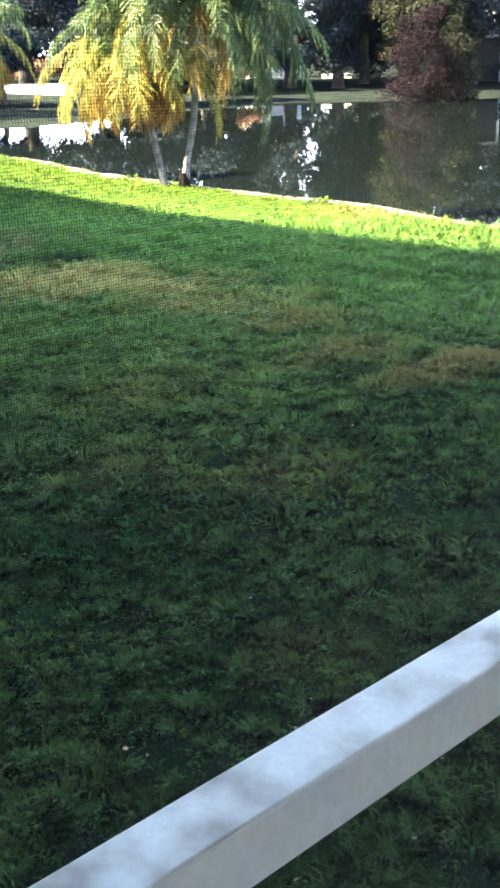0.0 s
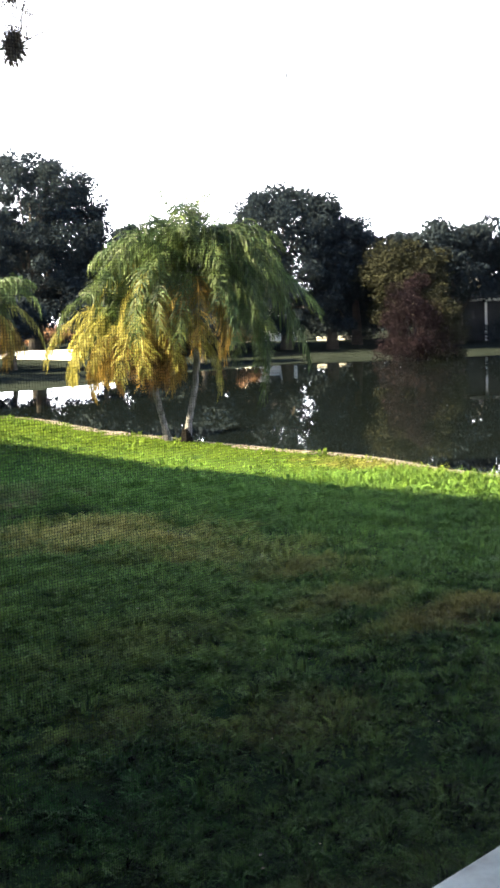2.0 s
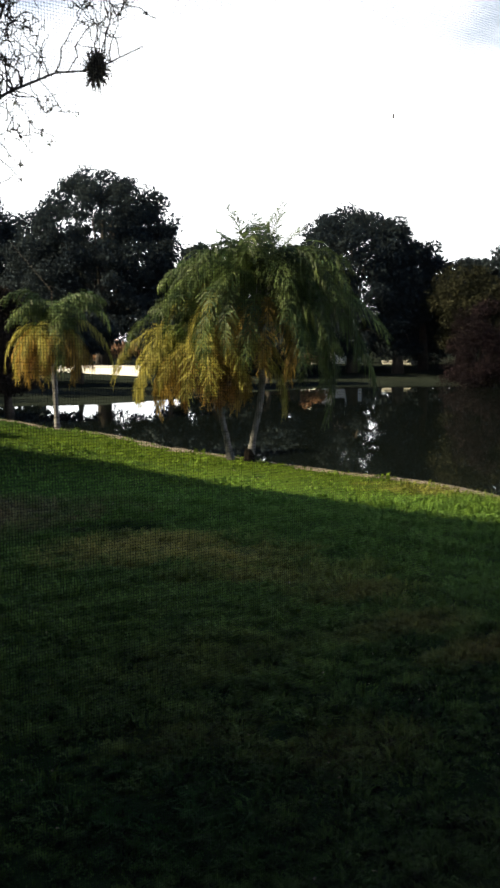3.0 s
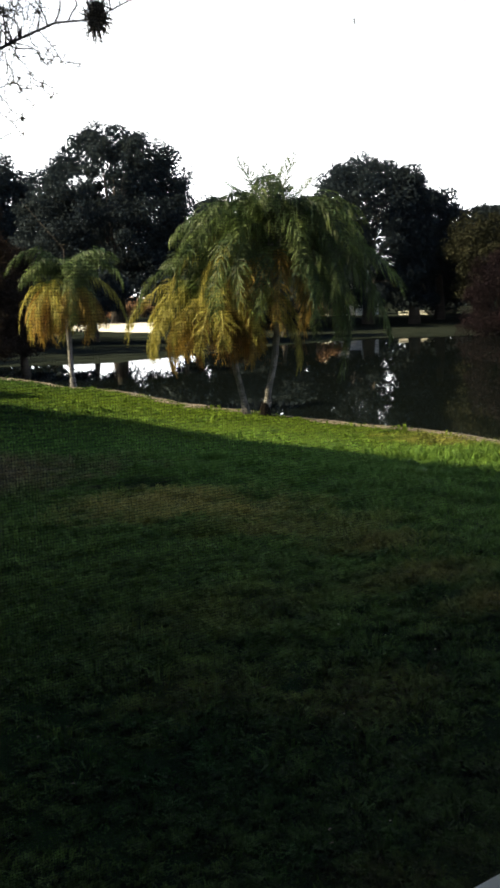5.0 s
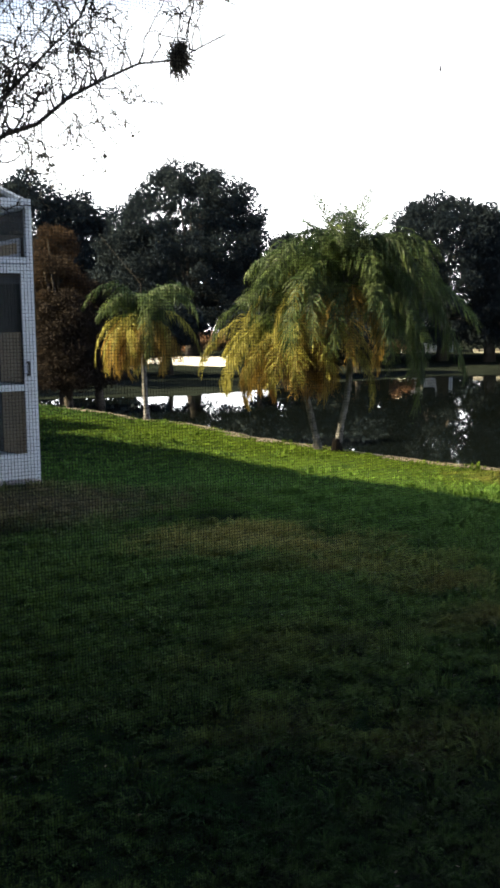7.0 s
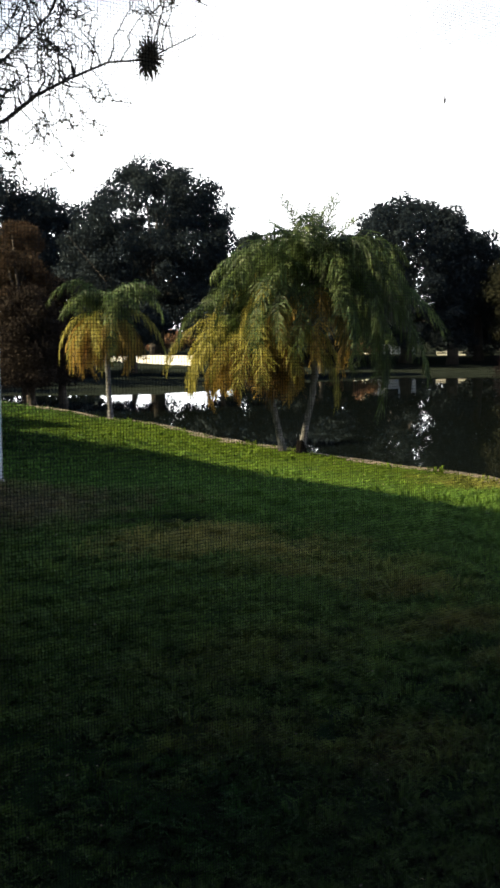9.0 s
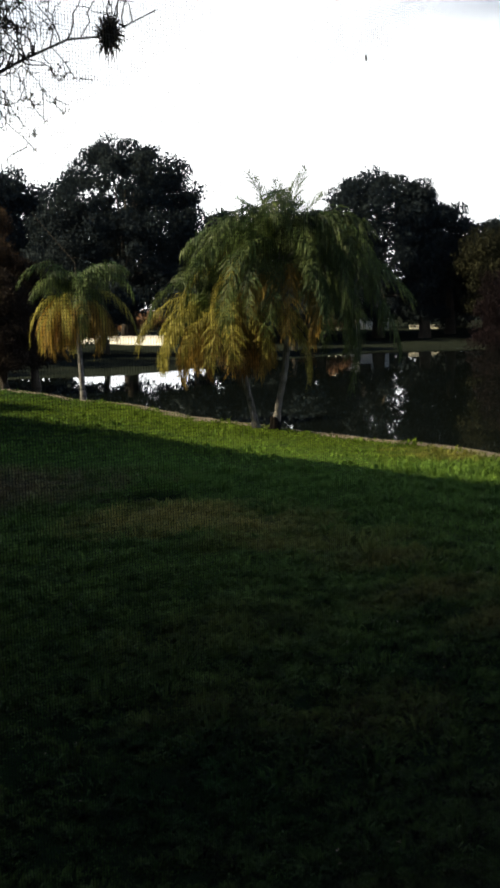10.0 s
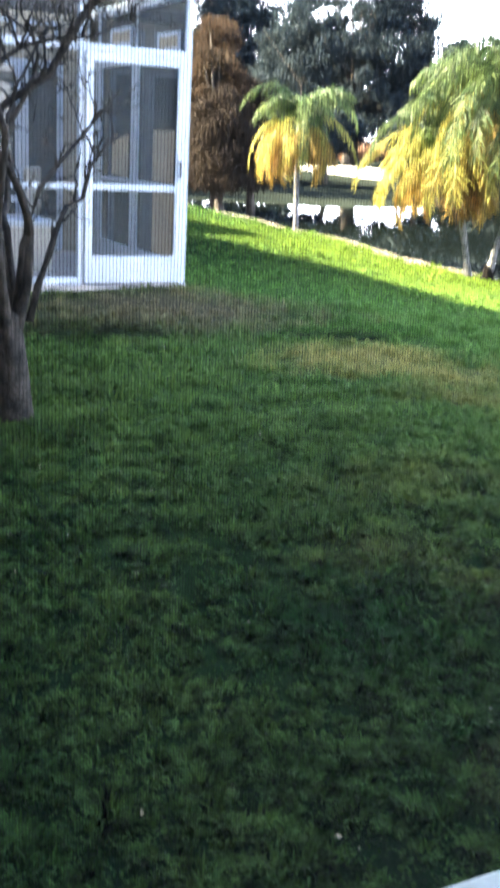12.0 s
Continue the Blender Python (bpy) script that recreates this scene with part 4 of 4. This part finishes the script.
# ---- palms ----
def frond_mesh(name, length, rise, droop, material, r, pairs=84, leaf=0.46, hang=0.5, curl=1.0, broad=1.0):
    """One feather frond along +x: starts at the angle rise and curls down by droop over its length; long leaflets hang from it."""
    n = 16
    pts, ang, p = [], radians(rise), Vector((0, 0, 0))
    side_bend = r.normal() * 0.14
    for i in range(n + 1):
        pts.append(p.copy())
        s = i / n
        a = ang - radians(droop) * s ** curl
        p = p + Vector((math.cos(a), side_bend * s, math.sin(a))) * (length / n)
    v, f = tube(pts, [0.013 * (1 - 0.85 * i / n) + 0.002 for i in range(n + 1)], 4)
    v = [tuple(q) for q in v]
    for sgn in (-1, 1):
        for k in range(pairs):
            s = 0.16 + 0.84 * (k + r.random() * 0.9) / pairs
            i = min(int(s * n), n - 1)
            w = s * n - i
            o = pts[i].lerp(pts[i + 1], w)
            d = (pts[i + 1] - pts[i]).normalized()
            side = Vector((0, sgn, 0))
            ll = leaf * (0.45 + 0.55 * math.sin(math.pi * min(s * 0.85 + 0.14, 1))) * r.uniform(0.7, 1.2)
            out = (d * r.uniform(0.35, 0.9) + side * r.uniform(0.35, 0.95) + Vector((0, 0, 0.25 + r.normal() * 0.25 - hang * 0.35))).normalized()
            down = Vector((r.normal() * 0.12, r.normal() * 0.12, -1.0))
            a1 = o + out * ll * 0.32
            a2 = a1 + (out + down * hang * 0.8).normalized() * ll * 0.34
            a3 = a2 + (out * 0.6 + down * hang * 1.7).normalized() * ll * 0.34
            across = (d * 0.8 + d.cross(out) * r.normal() * 0.6).normalized() * r.uniform(0.0075, 0.0115) * broad
            b = len(v)
            v += [tuple(o - across * 0.5), tuple(o + across * 0.5), tuple(a1 + across), tuple(a1 - across), tuple(a2 + across * 0.8), tuple(a2 - across * 0.8), tuple(a3)]
            f += [(b, b + 1, b + 2, b + 3), (b + 3, b + 2, b + 4, b + 5), (b + 5, b + 4, b + 6)]
    return raw_mesh(name, v, f, material)


r_p = np.random.default_rng(5)
FRONDS = {}
for kind, (L, rise, droop, material, hang, curl) in {
    "spear": (1.15, 70, 34, M_FROND, 0.15, 1.3), "crown": (1.6, 68, 124, M_FROND, 0.95, 0.95), "top": (2.0, 80, 156, M_FROND, 0.9, 0.92), "mid": (2.3, 68, 166, M_FROND, 1.1, 0.72),
    "midyellow": (2.1, 58, 160, M_FROND_MIX, 1.3, 0.64), "low": (1.55, 46, 150, M_FROND_YEL, 1.6, 0.55), "old": (1.05, 25, 122, M_FROND_OLD, 1.6, 0.5),
    "lowgreen": (2.1, 50, 152, M_FROND, 1.3, 0.62),
}.items():
    FRONDS[kind] = [frond_mesh("frond", L * r_p.uniform(0.86, 1.1), rise + r_p.normal() * 6, droop + r_p.normal() * 9, material, r_p, hang=hang, curl=curl, leaf=0.26 if kind == "spear" else 0.46, broad=0.6 if kind == "spear" else 1.0) for _ in range(5)]


def palm(label, base, lean_pts, rad, size, r, plan, tall=1.0, stalk=None, roots=False):
    """A small feather palm: ringed trunk along lean_pts and a crown of fronds. plan: kind, count, turn of the sector's middle, its width."""
    pm = tagged(thing("palm_tree", *base), label, "palm tree", "palms by the pond")
    pts = []
    for i in range(25):
        s = i / 24 * (len(lean_pts) - 1)
        k = min(int(s), len(lean_pts) - 2)
        pts.append(Vector(lean_pts[k]).lerp(Vector(lean_pts[k + 1]), s - k))
    rr = [rad * (1.35 - 0.45 * min(i / 4, 1)) * (1 + 0.10 * (i % 2)) for i in range(25)]
    v, f = tube(pts, rr, 10)
    child("trunk", raw_mesh("trunk", v, f, M_BARK_PALM, False), pm)
    top = pts[-1]
    # leaf bases wrapped round the crown shaft
    boots = []
    for k in range(26):
        a = k * 2.4
        z = -0.42 + 0.42 * k / 26
        q = top + Vector((0, 0, z))
        o = Vector((math.cos(a), math.sin(a), 0))
        boots.append(tube([q + o * rad * 0.8, q + o * (rad + 0.05) + Vector((0, 0, 0.10)), q + o * (rad + 0.09) + Vector((0, 0, 0.2))], [0.035, 0.026, 0.012], 5))
    v, f = join_tubes(boots)
    child("crown_shaft", raw_mesh("crown_shaft", v, f, M_BARK_PALM), pm, "fibrous wrap of old leaf bases")
    if stalk is not None:
        # a bare leaf stalk that stands out of the crown
        e = top + Vector(stalk)
        v, f = tube([top, top + Vector((0, 0, stalk[2] * 0.42)), e], [0.012, 0.009, 0.004], 5)
        child("leaf_stalk", raw_mesh("leaf_stalk", v, f, M_BARK), pm, "bare stalk")
    if roots:
        rt = [tube([pts[0] + Vector((math.cos(q) * 0.03, math.sin(q) * 0.03, 0.20)), pts[0] + Vector((math.cos(q) * 0.05, math.sin(q) * 0.05, 0.11)), pts[0] + Vector((math.cos(q) * 0.08, math.sin(q) * 0.08, -0.05))], [0.032, 0.030, 0.02], 5) for q in np.arange(0, 6.2, 0.42)]
        v, f = join_tubes(rt)
        child("root_mass", raw_mesh("root_mass", v, f, M_ROOT), pm, "dark root mass")
    for kind, count, middle, width in plan:
        for k in range(count):
            a = middle + (k + 0.5) / count * width - width / 2 + r.normal() * 8
            sc = size * r.uniform(0.85, 1.12)
            zoff = {"spear": 0.06, "crown": 0.04, "top": 0.02, "mid": -0.05, "midyellow": -0.08, "low": -0.16, "lowgreen": -0.16, "old": -0.24}[kind]
            m = Matrix.Translation(top + Vector((0, 0, zoff))) @ pose(0, 0, 0, r.normal() * 12, r.normal() * 8, a) @ Matrix.Diagonal((sc, sc, sc * tall, 1))
            child("frond", FRONDS[kind][int(r.integers(5))], pm, m=m)
    return pm


# turns: 0 is +x, 90 is +y; the sun comes from about 148
PR = (9.97, 12.00)
PL = (9.89, 12.33)
R_RIGHT, R_AHEAD = Vector((0.74, -0.67, 0)), Vector((0.67, 0.74, 0))


def rel(a, b, z):
    q = R_RIGHT * a + R_AHEAD * b
    return (q.x, q.y, z)


palm("slender palm with a drooping dark green crown", (*PR, float(ground_z(*PR)) - 0.02), [rel(0, 0, 0), rel(0.05, 0, 0.35), rel(0.15, 0, 0.8), rel(0.20, 0.02, 1.25), rel(0.15, 0.03, 1.75), rel(0.17, 0.03, 2.38)], 0.050, 0.96, r_p,
     [("spear", 9, 0, 360), ("crown", 11, 0, 360), ("top", 13, 0, 360), ("mid", 15, 40, 300), ("lowgreen", 9, 325, 160), ("lowgreen", 3, 235, 100), ("midyellow", 5, 140, 110), ("low", 3, 165, 70), ("low", 3, 235, 110), ("old", 2, 165, 40)], 1.10, rel(0.85, 0.1, 1.15), True)
palm("leaning palm with yellowing lower fronds", (*PL, float(ground_z(*PL)) - 0.02), [rel(0, 0, 0), rel(-0.07, 0, 0.35), rel(-0.17, 0, 0.8), rel(-0.26, 0.05, 1.2), rel(-0.36, 0.05, 1.75)], 0.05, 0.86, r_p,
     [("spear", 5, 0, 360), ("crown", 3, 60, 160), ("top", 5, 0, 360), ("mid", 2, 60, 200), ("midyellow", 18, 165, 300), ("low", 11, 140, 140), ("low", 5, 265, 80), ("old", 4, 205, 100), ("old", 5, 285, 60)], 0.92)
P2 = (11.95, 21.0)
palm("small palm with yellow drooping fronds near the water", (*P2, float(ground_z(*P2)) - 0.02), [rel(0, 0, 0), rel(-0.03, 0, 0.6), rel(-0.05, 0, 1.35), rel(-0.06, 0, 2.28)], 0.06, 0.80, r_p,
     [("crown", 11, 0, 360), ("top", 7, 0, 360), ("mid", 2, 320, 240), ("midyellow", 9, 190, 320), ("low", 14, 165, 170), ("low", 11, 305, 130), ("old", 8, 200, 210)], 1.18, rel(-0.95, 0.2, 1.9))


# ---- trees across the water ----
def polar(az, d):
    return d * math.sin(radians(az)), d * math.cos(radians(az))


def tree(name, label, az, d, top, spread_r, crown_low, leaf_mat, seed, clumps=60, per=230, leaf=0.165, clump_r=1.0, cone=0.0, z0=None, limbs=7, lean=0.0, dome=False):
    """Trunk, limbs and a crown of leaf clumps. top, crown_low: heights in the world; cone 1 tapers the crown to its top."""
    r = np.random.default_rng(seed)
    x, y = polar(az, d)
    zb = float(ground_z(x, y)) - 0.1 if z0 is None else z0
    tr = tagged(thing(name, x, y, zb), label, "tree")
    h = top - zb
    low = crown_low - zb
    cen = []
    while len(cen) < clumps:
        p = r.uniform(-1, 1, 3)
        if dome and len(cen) < clumps * 0.6:
            # clumps spread over the outside of a broad crown with a few uneven lobes
            up = min(1 - 1.5 * (len(cen) + r.uniform(-2, 3)) / (clumps * 0.6), 0.98)
            a = 2.39996 * len(cen) + r.normal() * 0.15
            lobe = 0.90 + 0.11 * math.sin(3 * a + seed) * (1 - up) + 0.09 * math.sin(5 * a + 4 * up + 2 * seed)
            out = math.sqrt(max(1 - up * up, 0)) * lobe * r.uniform(0.82, 1.06)
            up *= r.uniform(0.86, 1.03)
            t = (up + 0.5) / 1.5
            cen.append((math.cos(a) * out * (spread_r - clump_r * 0.6), math.sin(a) * out * (spread_r - clump_r * 0.6), low + clump_r * 0.6 + t * (h - low - clump_r * 1.25)))
            continue
        t = (p[2] + 1) / 2
        lim = (1 - cone * t) * math.sqrt(max(1 - (1 - cone) * max(p[2], -0.6) ** 2, 0.05))
        q = math.hypot(p[0], p[1])
        if q > lim or (q < lim * 0.4 and r.random() < 0.4 and abs(p[2]) < 0.5):
            continue
        cen.append((p[0] * (spread_r - clump_r * 0.6) + lean * t, p[1] * (spread_r - clump_r * 0.6), low + clump_r * 0.6 + t * (h - low - clump_r * 1.25)))
    cen = np.array(cen)
    rad = clump_r * r.uniform(0.6, 1.15, len(cen)) * (1 - 0.45 * cone * (cen[:, 2] - low) / max(h - low, 1))
    tubes = []
    fork = max(low * 0.8, 0.25 * h)
    tubes.append(tube([(0, 0, -0.1), (0.05, 0, fork * 0.5), (0, 0.05, fork), (lean * 0.3, 0, h * 0.75)], [0.035 * h + 0.08, 0.026 * h + 0.05, 0.02 * h + 0.04, 0.03], 8))
    for c in cen[r.permutation(len(cen))[:limbs * 2]]:
        s = Vector((0, 0, fork * r.uniform(0.75, 1.2)))
        e = Vector(c)
        tubes.append(tube([s, s.lerp(e, 0.5) + Vector((0, 0, 0.06 * h)), e], [0.012 * h, 0.007 * h, 0.02], 5))
    v, f = join_tubes(tubes)
    child("trunk", raw_mesh("trunk", v, f, M_BARK, True), tr)
    child("crown", leaf_cloud("crown", cen, rad, per, leaf, leaf_mat, r), tr)
    return tr


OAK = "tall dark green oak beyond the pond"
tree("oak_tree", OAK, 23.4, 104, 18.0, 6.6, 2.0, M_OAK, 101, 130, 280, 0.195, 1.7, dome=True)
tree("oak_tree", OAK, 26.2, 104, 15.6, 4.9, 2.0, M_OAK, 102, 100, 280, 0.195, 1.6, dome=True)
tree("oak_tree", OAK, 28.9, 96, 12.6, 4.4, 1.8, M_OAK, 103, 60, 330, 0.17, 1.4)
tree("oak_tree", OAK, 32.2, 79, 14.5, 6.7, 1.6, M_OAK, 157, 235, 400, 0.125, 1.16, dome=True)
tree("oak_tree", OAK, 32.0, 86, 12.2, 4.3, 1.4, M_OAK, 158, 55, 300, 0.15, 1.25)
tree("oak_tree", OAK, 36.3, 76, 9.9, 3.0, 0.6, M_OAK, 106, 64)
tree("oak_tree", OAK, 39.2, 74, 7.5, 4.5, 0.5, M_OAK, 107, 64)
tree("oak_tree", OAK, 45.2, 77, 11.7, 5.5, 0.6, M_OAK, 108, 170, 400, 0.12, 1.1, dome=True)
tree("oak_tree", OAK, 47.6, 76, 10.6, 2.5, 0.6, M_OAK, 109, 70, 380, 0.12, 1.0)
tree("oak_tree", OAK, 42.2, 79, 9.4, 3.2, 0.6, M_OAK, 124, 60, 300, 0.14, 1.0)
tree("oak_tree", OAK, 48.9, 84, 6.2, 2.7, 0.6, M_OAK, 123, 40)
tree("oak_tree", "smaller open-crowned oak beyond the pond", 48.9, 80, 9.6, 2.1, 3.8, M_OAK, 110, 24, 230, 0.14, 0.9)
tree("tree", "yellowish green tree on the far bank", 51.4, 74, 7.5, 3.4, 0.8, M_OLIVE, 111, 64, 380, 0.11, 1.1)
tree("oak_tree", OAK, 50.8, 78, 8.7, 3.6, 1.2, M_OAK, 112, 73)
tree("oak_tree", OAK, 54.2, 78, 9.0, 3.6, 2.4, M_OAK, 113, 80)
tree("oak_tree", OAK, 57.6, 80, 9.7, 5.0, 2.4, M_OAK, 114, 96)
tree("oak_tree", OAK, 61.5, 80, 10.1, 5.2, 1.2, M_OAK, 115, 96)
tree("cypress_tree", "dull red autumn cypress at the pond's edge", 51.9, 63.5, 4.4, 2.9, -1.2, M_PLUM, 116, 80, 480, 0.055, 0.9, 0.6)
tree("cypress_tree", "olive brown cypress at the pond's edge", 53.4, 64, 4.2, 1.7, -1.1, M_OLIVE, 117, 46, 420, 0.07, 0.8, 0.5)
tree("cypress_tree", "rust orange autumn cypress on the near bank", 25.4, 39, 5.9, 1.65, -0.3, M_RUST, 118, 100, 650, 0.042, 0.55, 0.45, lean=-0.3)
tree("cypress_tree", "brown autumn cypress on the near bank", 27.2, 40, 3.9, 1.5, -0.3, M_BROWN, 119, 70, 520, 0.048, 0.62, 0.35)
tree("cypress_tree", "brown autumn cypress on the near bank", 23.2, 40, 4.6, 1.5, -0.3, M_BROWN, 120, 50, 480, 0.048, 0.62, 0.4)
tree("cypress_tree", "dull brown cypress on the near bank", 25.6, 37.0, 3.5, 1.5, -0.3, M_BROWN, 121, 70, 520, 0.048, 0.6, 0.3)


# tall unseen trees past the villas, left of the pond, shade the far bank
for k, (px, py) in enumerate(((2.0, 47.0), (6.0, 52.0), (10.0, 58.0), (15.0, 63.0), (-4.0, 62.0), (15.0, 54.0), (19.5, 61.0))):
    tree("oak_tree", "unseen dark green oak added to shade the far bank", math.degrees(math.atan2(px, py)), math.hypot(px, py), 13.5, 5.0, 2.0, M_OAK, 140 + k, 44)


def shrub(label, az, d, h, w, leaf_mat, seed, name="shrub"):
    r = np.random.default_rng(seed)
    x, y = polar(az, d)
    sh = tagged(thing(name, x, y, float(ground_z(x, y)) - 0.05), label, "shrub")
    cen = np.stack([r.uniform(-w, w, 16), r.uniform(-0.7, 0.7, 16), r.uniform(0.25, 0.8, 16) * h], 1)
    tubes = [tube([(c[0] * 0.3, c[1] * 0.3, -0.05), tuple(c)], [0.04, 0.015], 4) for c in cen[:8]]
    v, f = join_tubes(tubes)
    child("stems", raw_mesh("stems", v, f, M_BARK), sh)
    child("foliage", leaf_cloud("foliage", cen, np.full(16, h * 0.38), 70, 0.17, leaf_mat, r), sh)
    return sh


for k, (a, d, sp, tp) in enumerate(((28.6, 60, 2.3, 4.2), (30.9, 61, 2.2, 4.0), (35.6, 60, 2.0, 3.6), (38.0, 63, 2.4, 3.8), (40.8, 66, 2.2, 3.4))):
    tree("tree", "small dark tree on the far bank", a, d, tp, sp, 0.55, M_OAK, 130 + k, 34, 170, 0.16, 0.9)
for k, (a, d, h) in enumerate(((31.2, 118, 2.3), (32.0, 117, 2.1), (32.8, 118, 2.4), (33.6, 118, 2.2), (34.6, 117, 2.1), (39.3, 86, 1.9), (40.3, 85, 2.2), (41.2, 86, 1.9), (42.1, 87, 2.1), (43.0, 86, 1.7))):
    shrub("brownish orange autumn shrub on the far bank", a, d, h, 1.1, M_ORANGE, 201 + k)
for k, (a, d) in enumerate(((26.5, 56), (28.2, 58), (37.6, 80), (40.5, 82), (48.8, 86), (53.2, 78), (56.5, 80), (24.5, 62))):
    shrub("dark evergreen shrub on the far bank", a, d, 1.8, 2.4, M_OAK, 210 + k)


for k, (a, d) in enumerate(((37.5, 90), (39.5, 92), (41.5, 94), (43.4, 98), (47.6, 93), (49.6, 95), (51.5, 92), (53.4, 90), (55.4, 92))):
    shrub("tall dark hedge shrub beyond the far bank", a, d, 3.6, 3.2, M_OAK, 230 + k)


def low_wall(az0, az1, d, h, z, label, d_end=None):
    x0, y0 = polar(az0, d)
    x1, y1 = polar(az1, d_end or d)
    ln = math.hypot(x1 - x0, y1 - y0)
    w = tagged(thing("garden_wall", x0, y0, z, math.degrees(math.atan2(y1 - y0, x1 - x0))), label, "wall")
    box_part("body", (0, -0.12, -0.3, ln, 0.12, h - 0.06), M_WHITEWALL, w, "", 0.01)
    box_part("coping", (-0.04, -0.17, h - 0.058, ln + 0.04, 0.17, h), M_WHITEWALL, w, "", 0.01)


low_wall(28.8, 34.2, 76, 0.46, -0.15, "low white wall along the far bank", 71)
low_wall(46.8, 49.0, 86, 0.30, 0.02, "low pale wall along the far bank")


def far_house(label, az, d, width, wall_mat, rz_extra=0.0, windows=True):
    x, y = polar(az, d)
    h = tagged(thing("far_house", x, y, 0.0, -az + rz_extra), label, "house")
    box_part("wall", (-width / 2, 0, -0.4, width / 2, 8, 2.7), wall_mat, h, "", 0.01)
    o = 0.6
    vs = [(-width / 2 - o, -o, 2.71), (width / 2 + o, -o, 2.71), (width / 2 + o, 8 + o, 2.71), (-width / 2 - o, 8 + o, 2.71), (-width / 2 + 3, 4, 4.6), (width / 2 - 3, 4, 4.6)]
    child("roof", raw_mesh("roof", vs, [(0, 1, 5, 4), (1, 2, 5), (2, 3, 4, 5), (3, 0, 4), (3, 2, 1, 0)], M_ROOF), h)
    for k in range(int(width // 3) if windows else 0):
        wx = -width / 2 + 1.6 + k * 3 + 0.4 * (width < 5)
        wi = box_part("window", (wx - 0.6, -0.06, 0.9, wx + 0.6, -0.002, 2.2), M_WHITE_ALU, h, "white window frame")
        box_part("pane", (wx - 0.52, -0.068, 0.98, wx + 0.52, -0.061, 2.12), M_GLASS, wi, "", 0)
    return h


far_house("white house beyond the pond", 44.5, 90, 4, M_WHITEWALL, 12)
pale_house = far_house("house with a shaded dark porch wall beyond the pond", 57.5, 82, 12, M_WALL_SHADE, 10, False)
box_part("fascia", (-6.6, -0.72, 2.56, 6.6, -0.602, 2.76), M_WHITEWALL, pale_house, "white eaves board", 0.01)
box_part("porch_column", (-2.98, -0.70, -0.3, -2.82, -0.56, 2.558), M_WHITEWALL, pale_house, "white porch column", 0.01)

# distant woods that close the horizon
r_w = np.random.default_rng(77)
wc = []
for a in np.arange(-20, 110, 0.55):
    d = 150 + r_w.uniform(-12, 12)
    x, y = polar(a, d)
    for k in range(2):
        wc.append((x + r_w.normal(), y + r_w.normal(), r_w.uniform(-0.5, 1.0) if 26 < a < 37 else r_w.uniform(1.0, 5.0)))
wc = np.array(wc)
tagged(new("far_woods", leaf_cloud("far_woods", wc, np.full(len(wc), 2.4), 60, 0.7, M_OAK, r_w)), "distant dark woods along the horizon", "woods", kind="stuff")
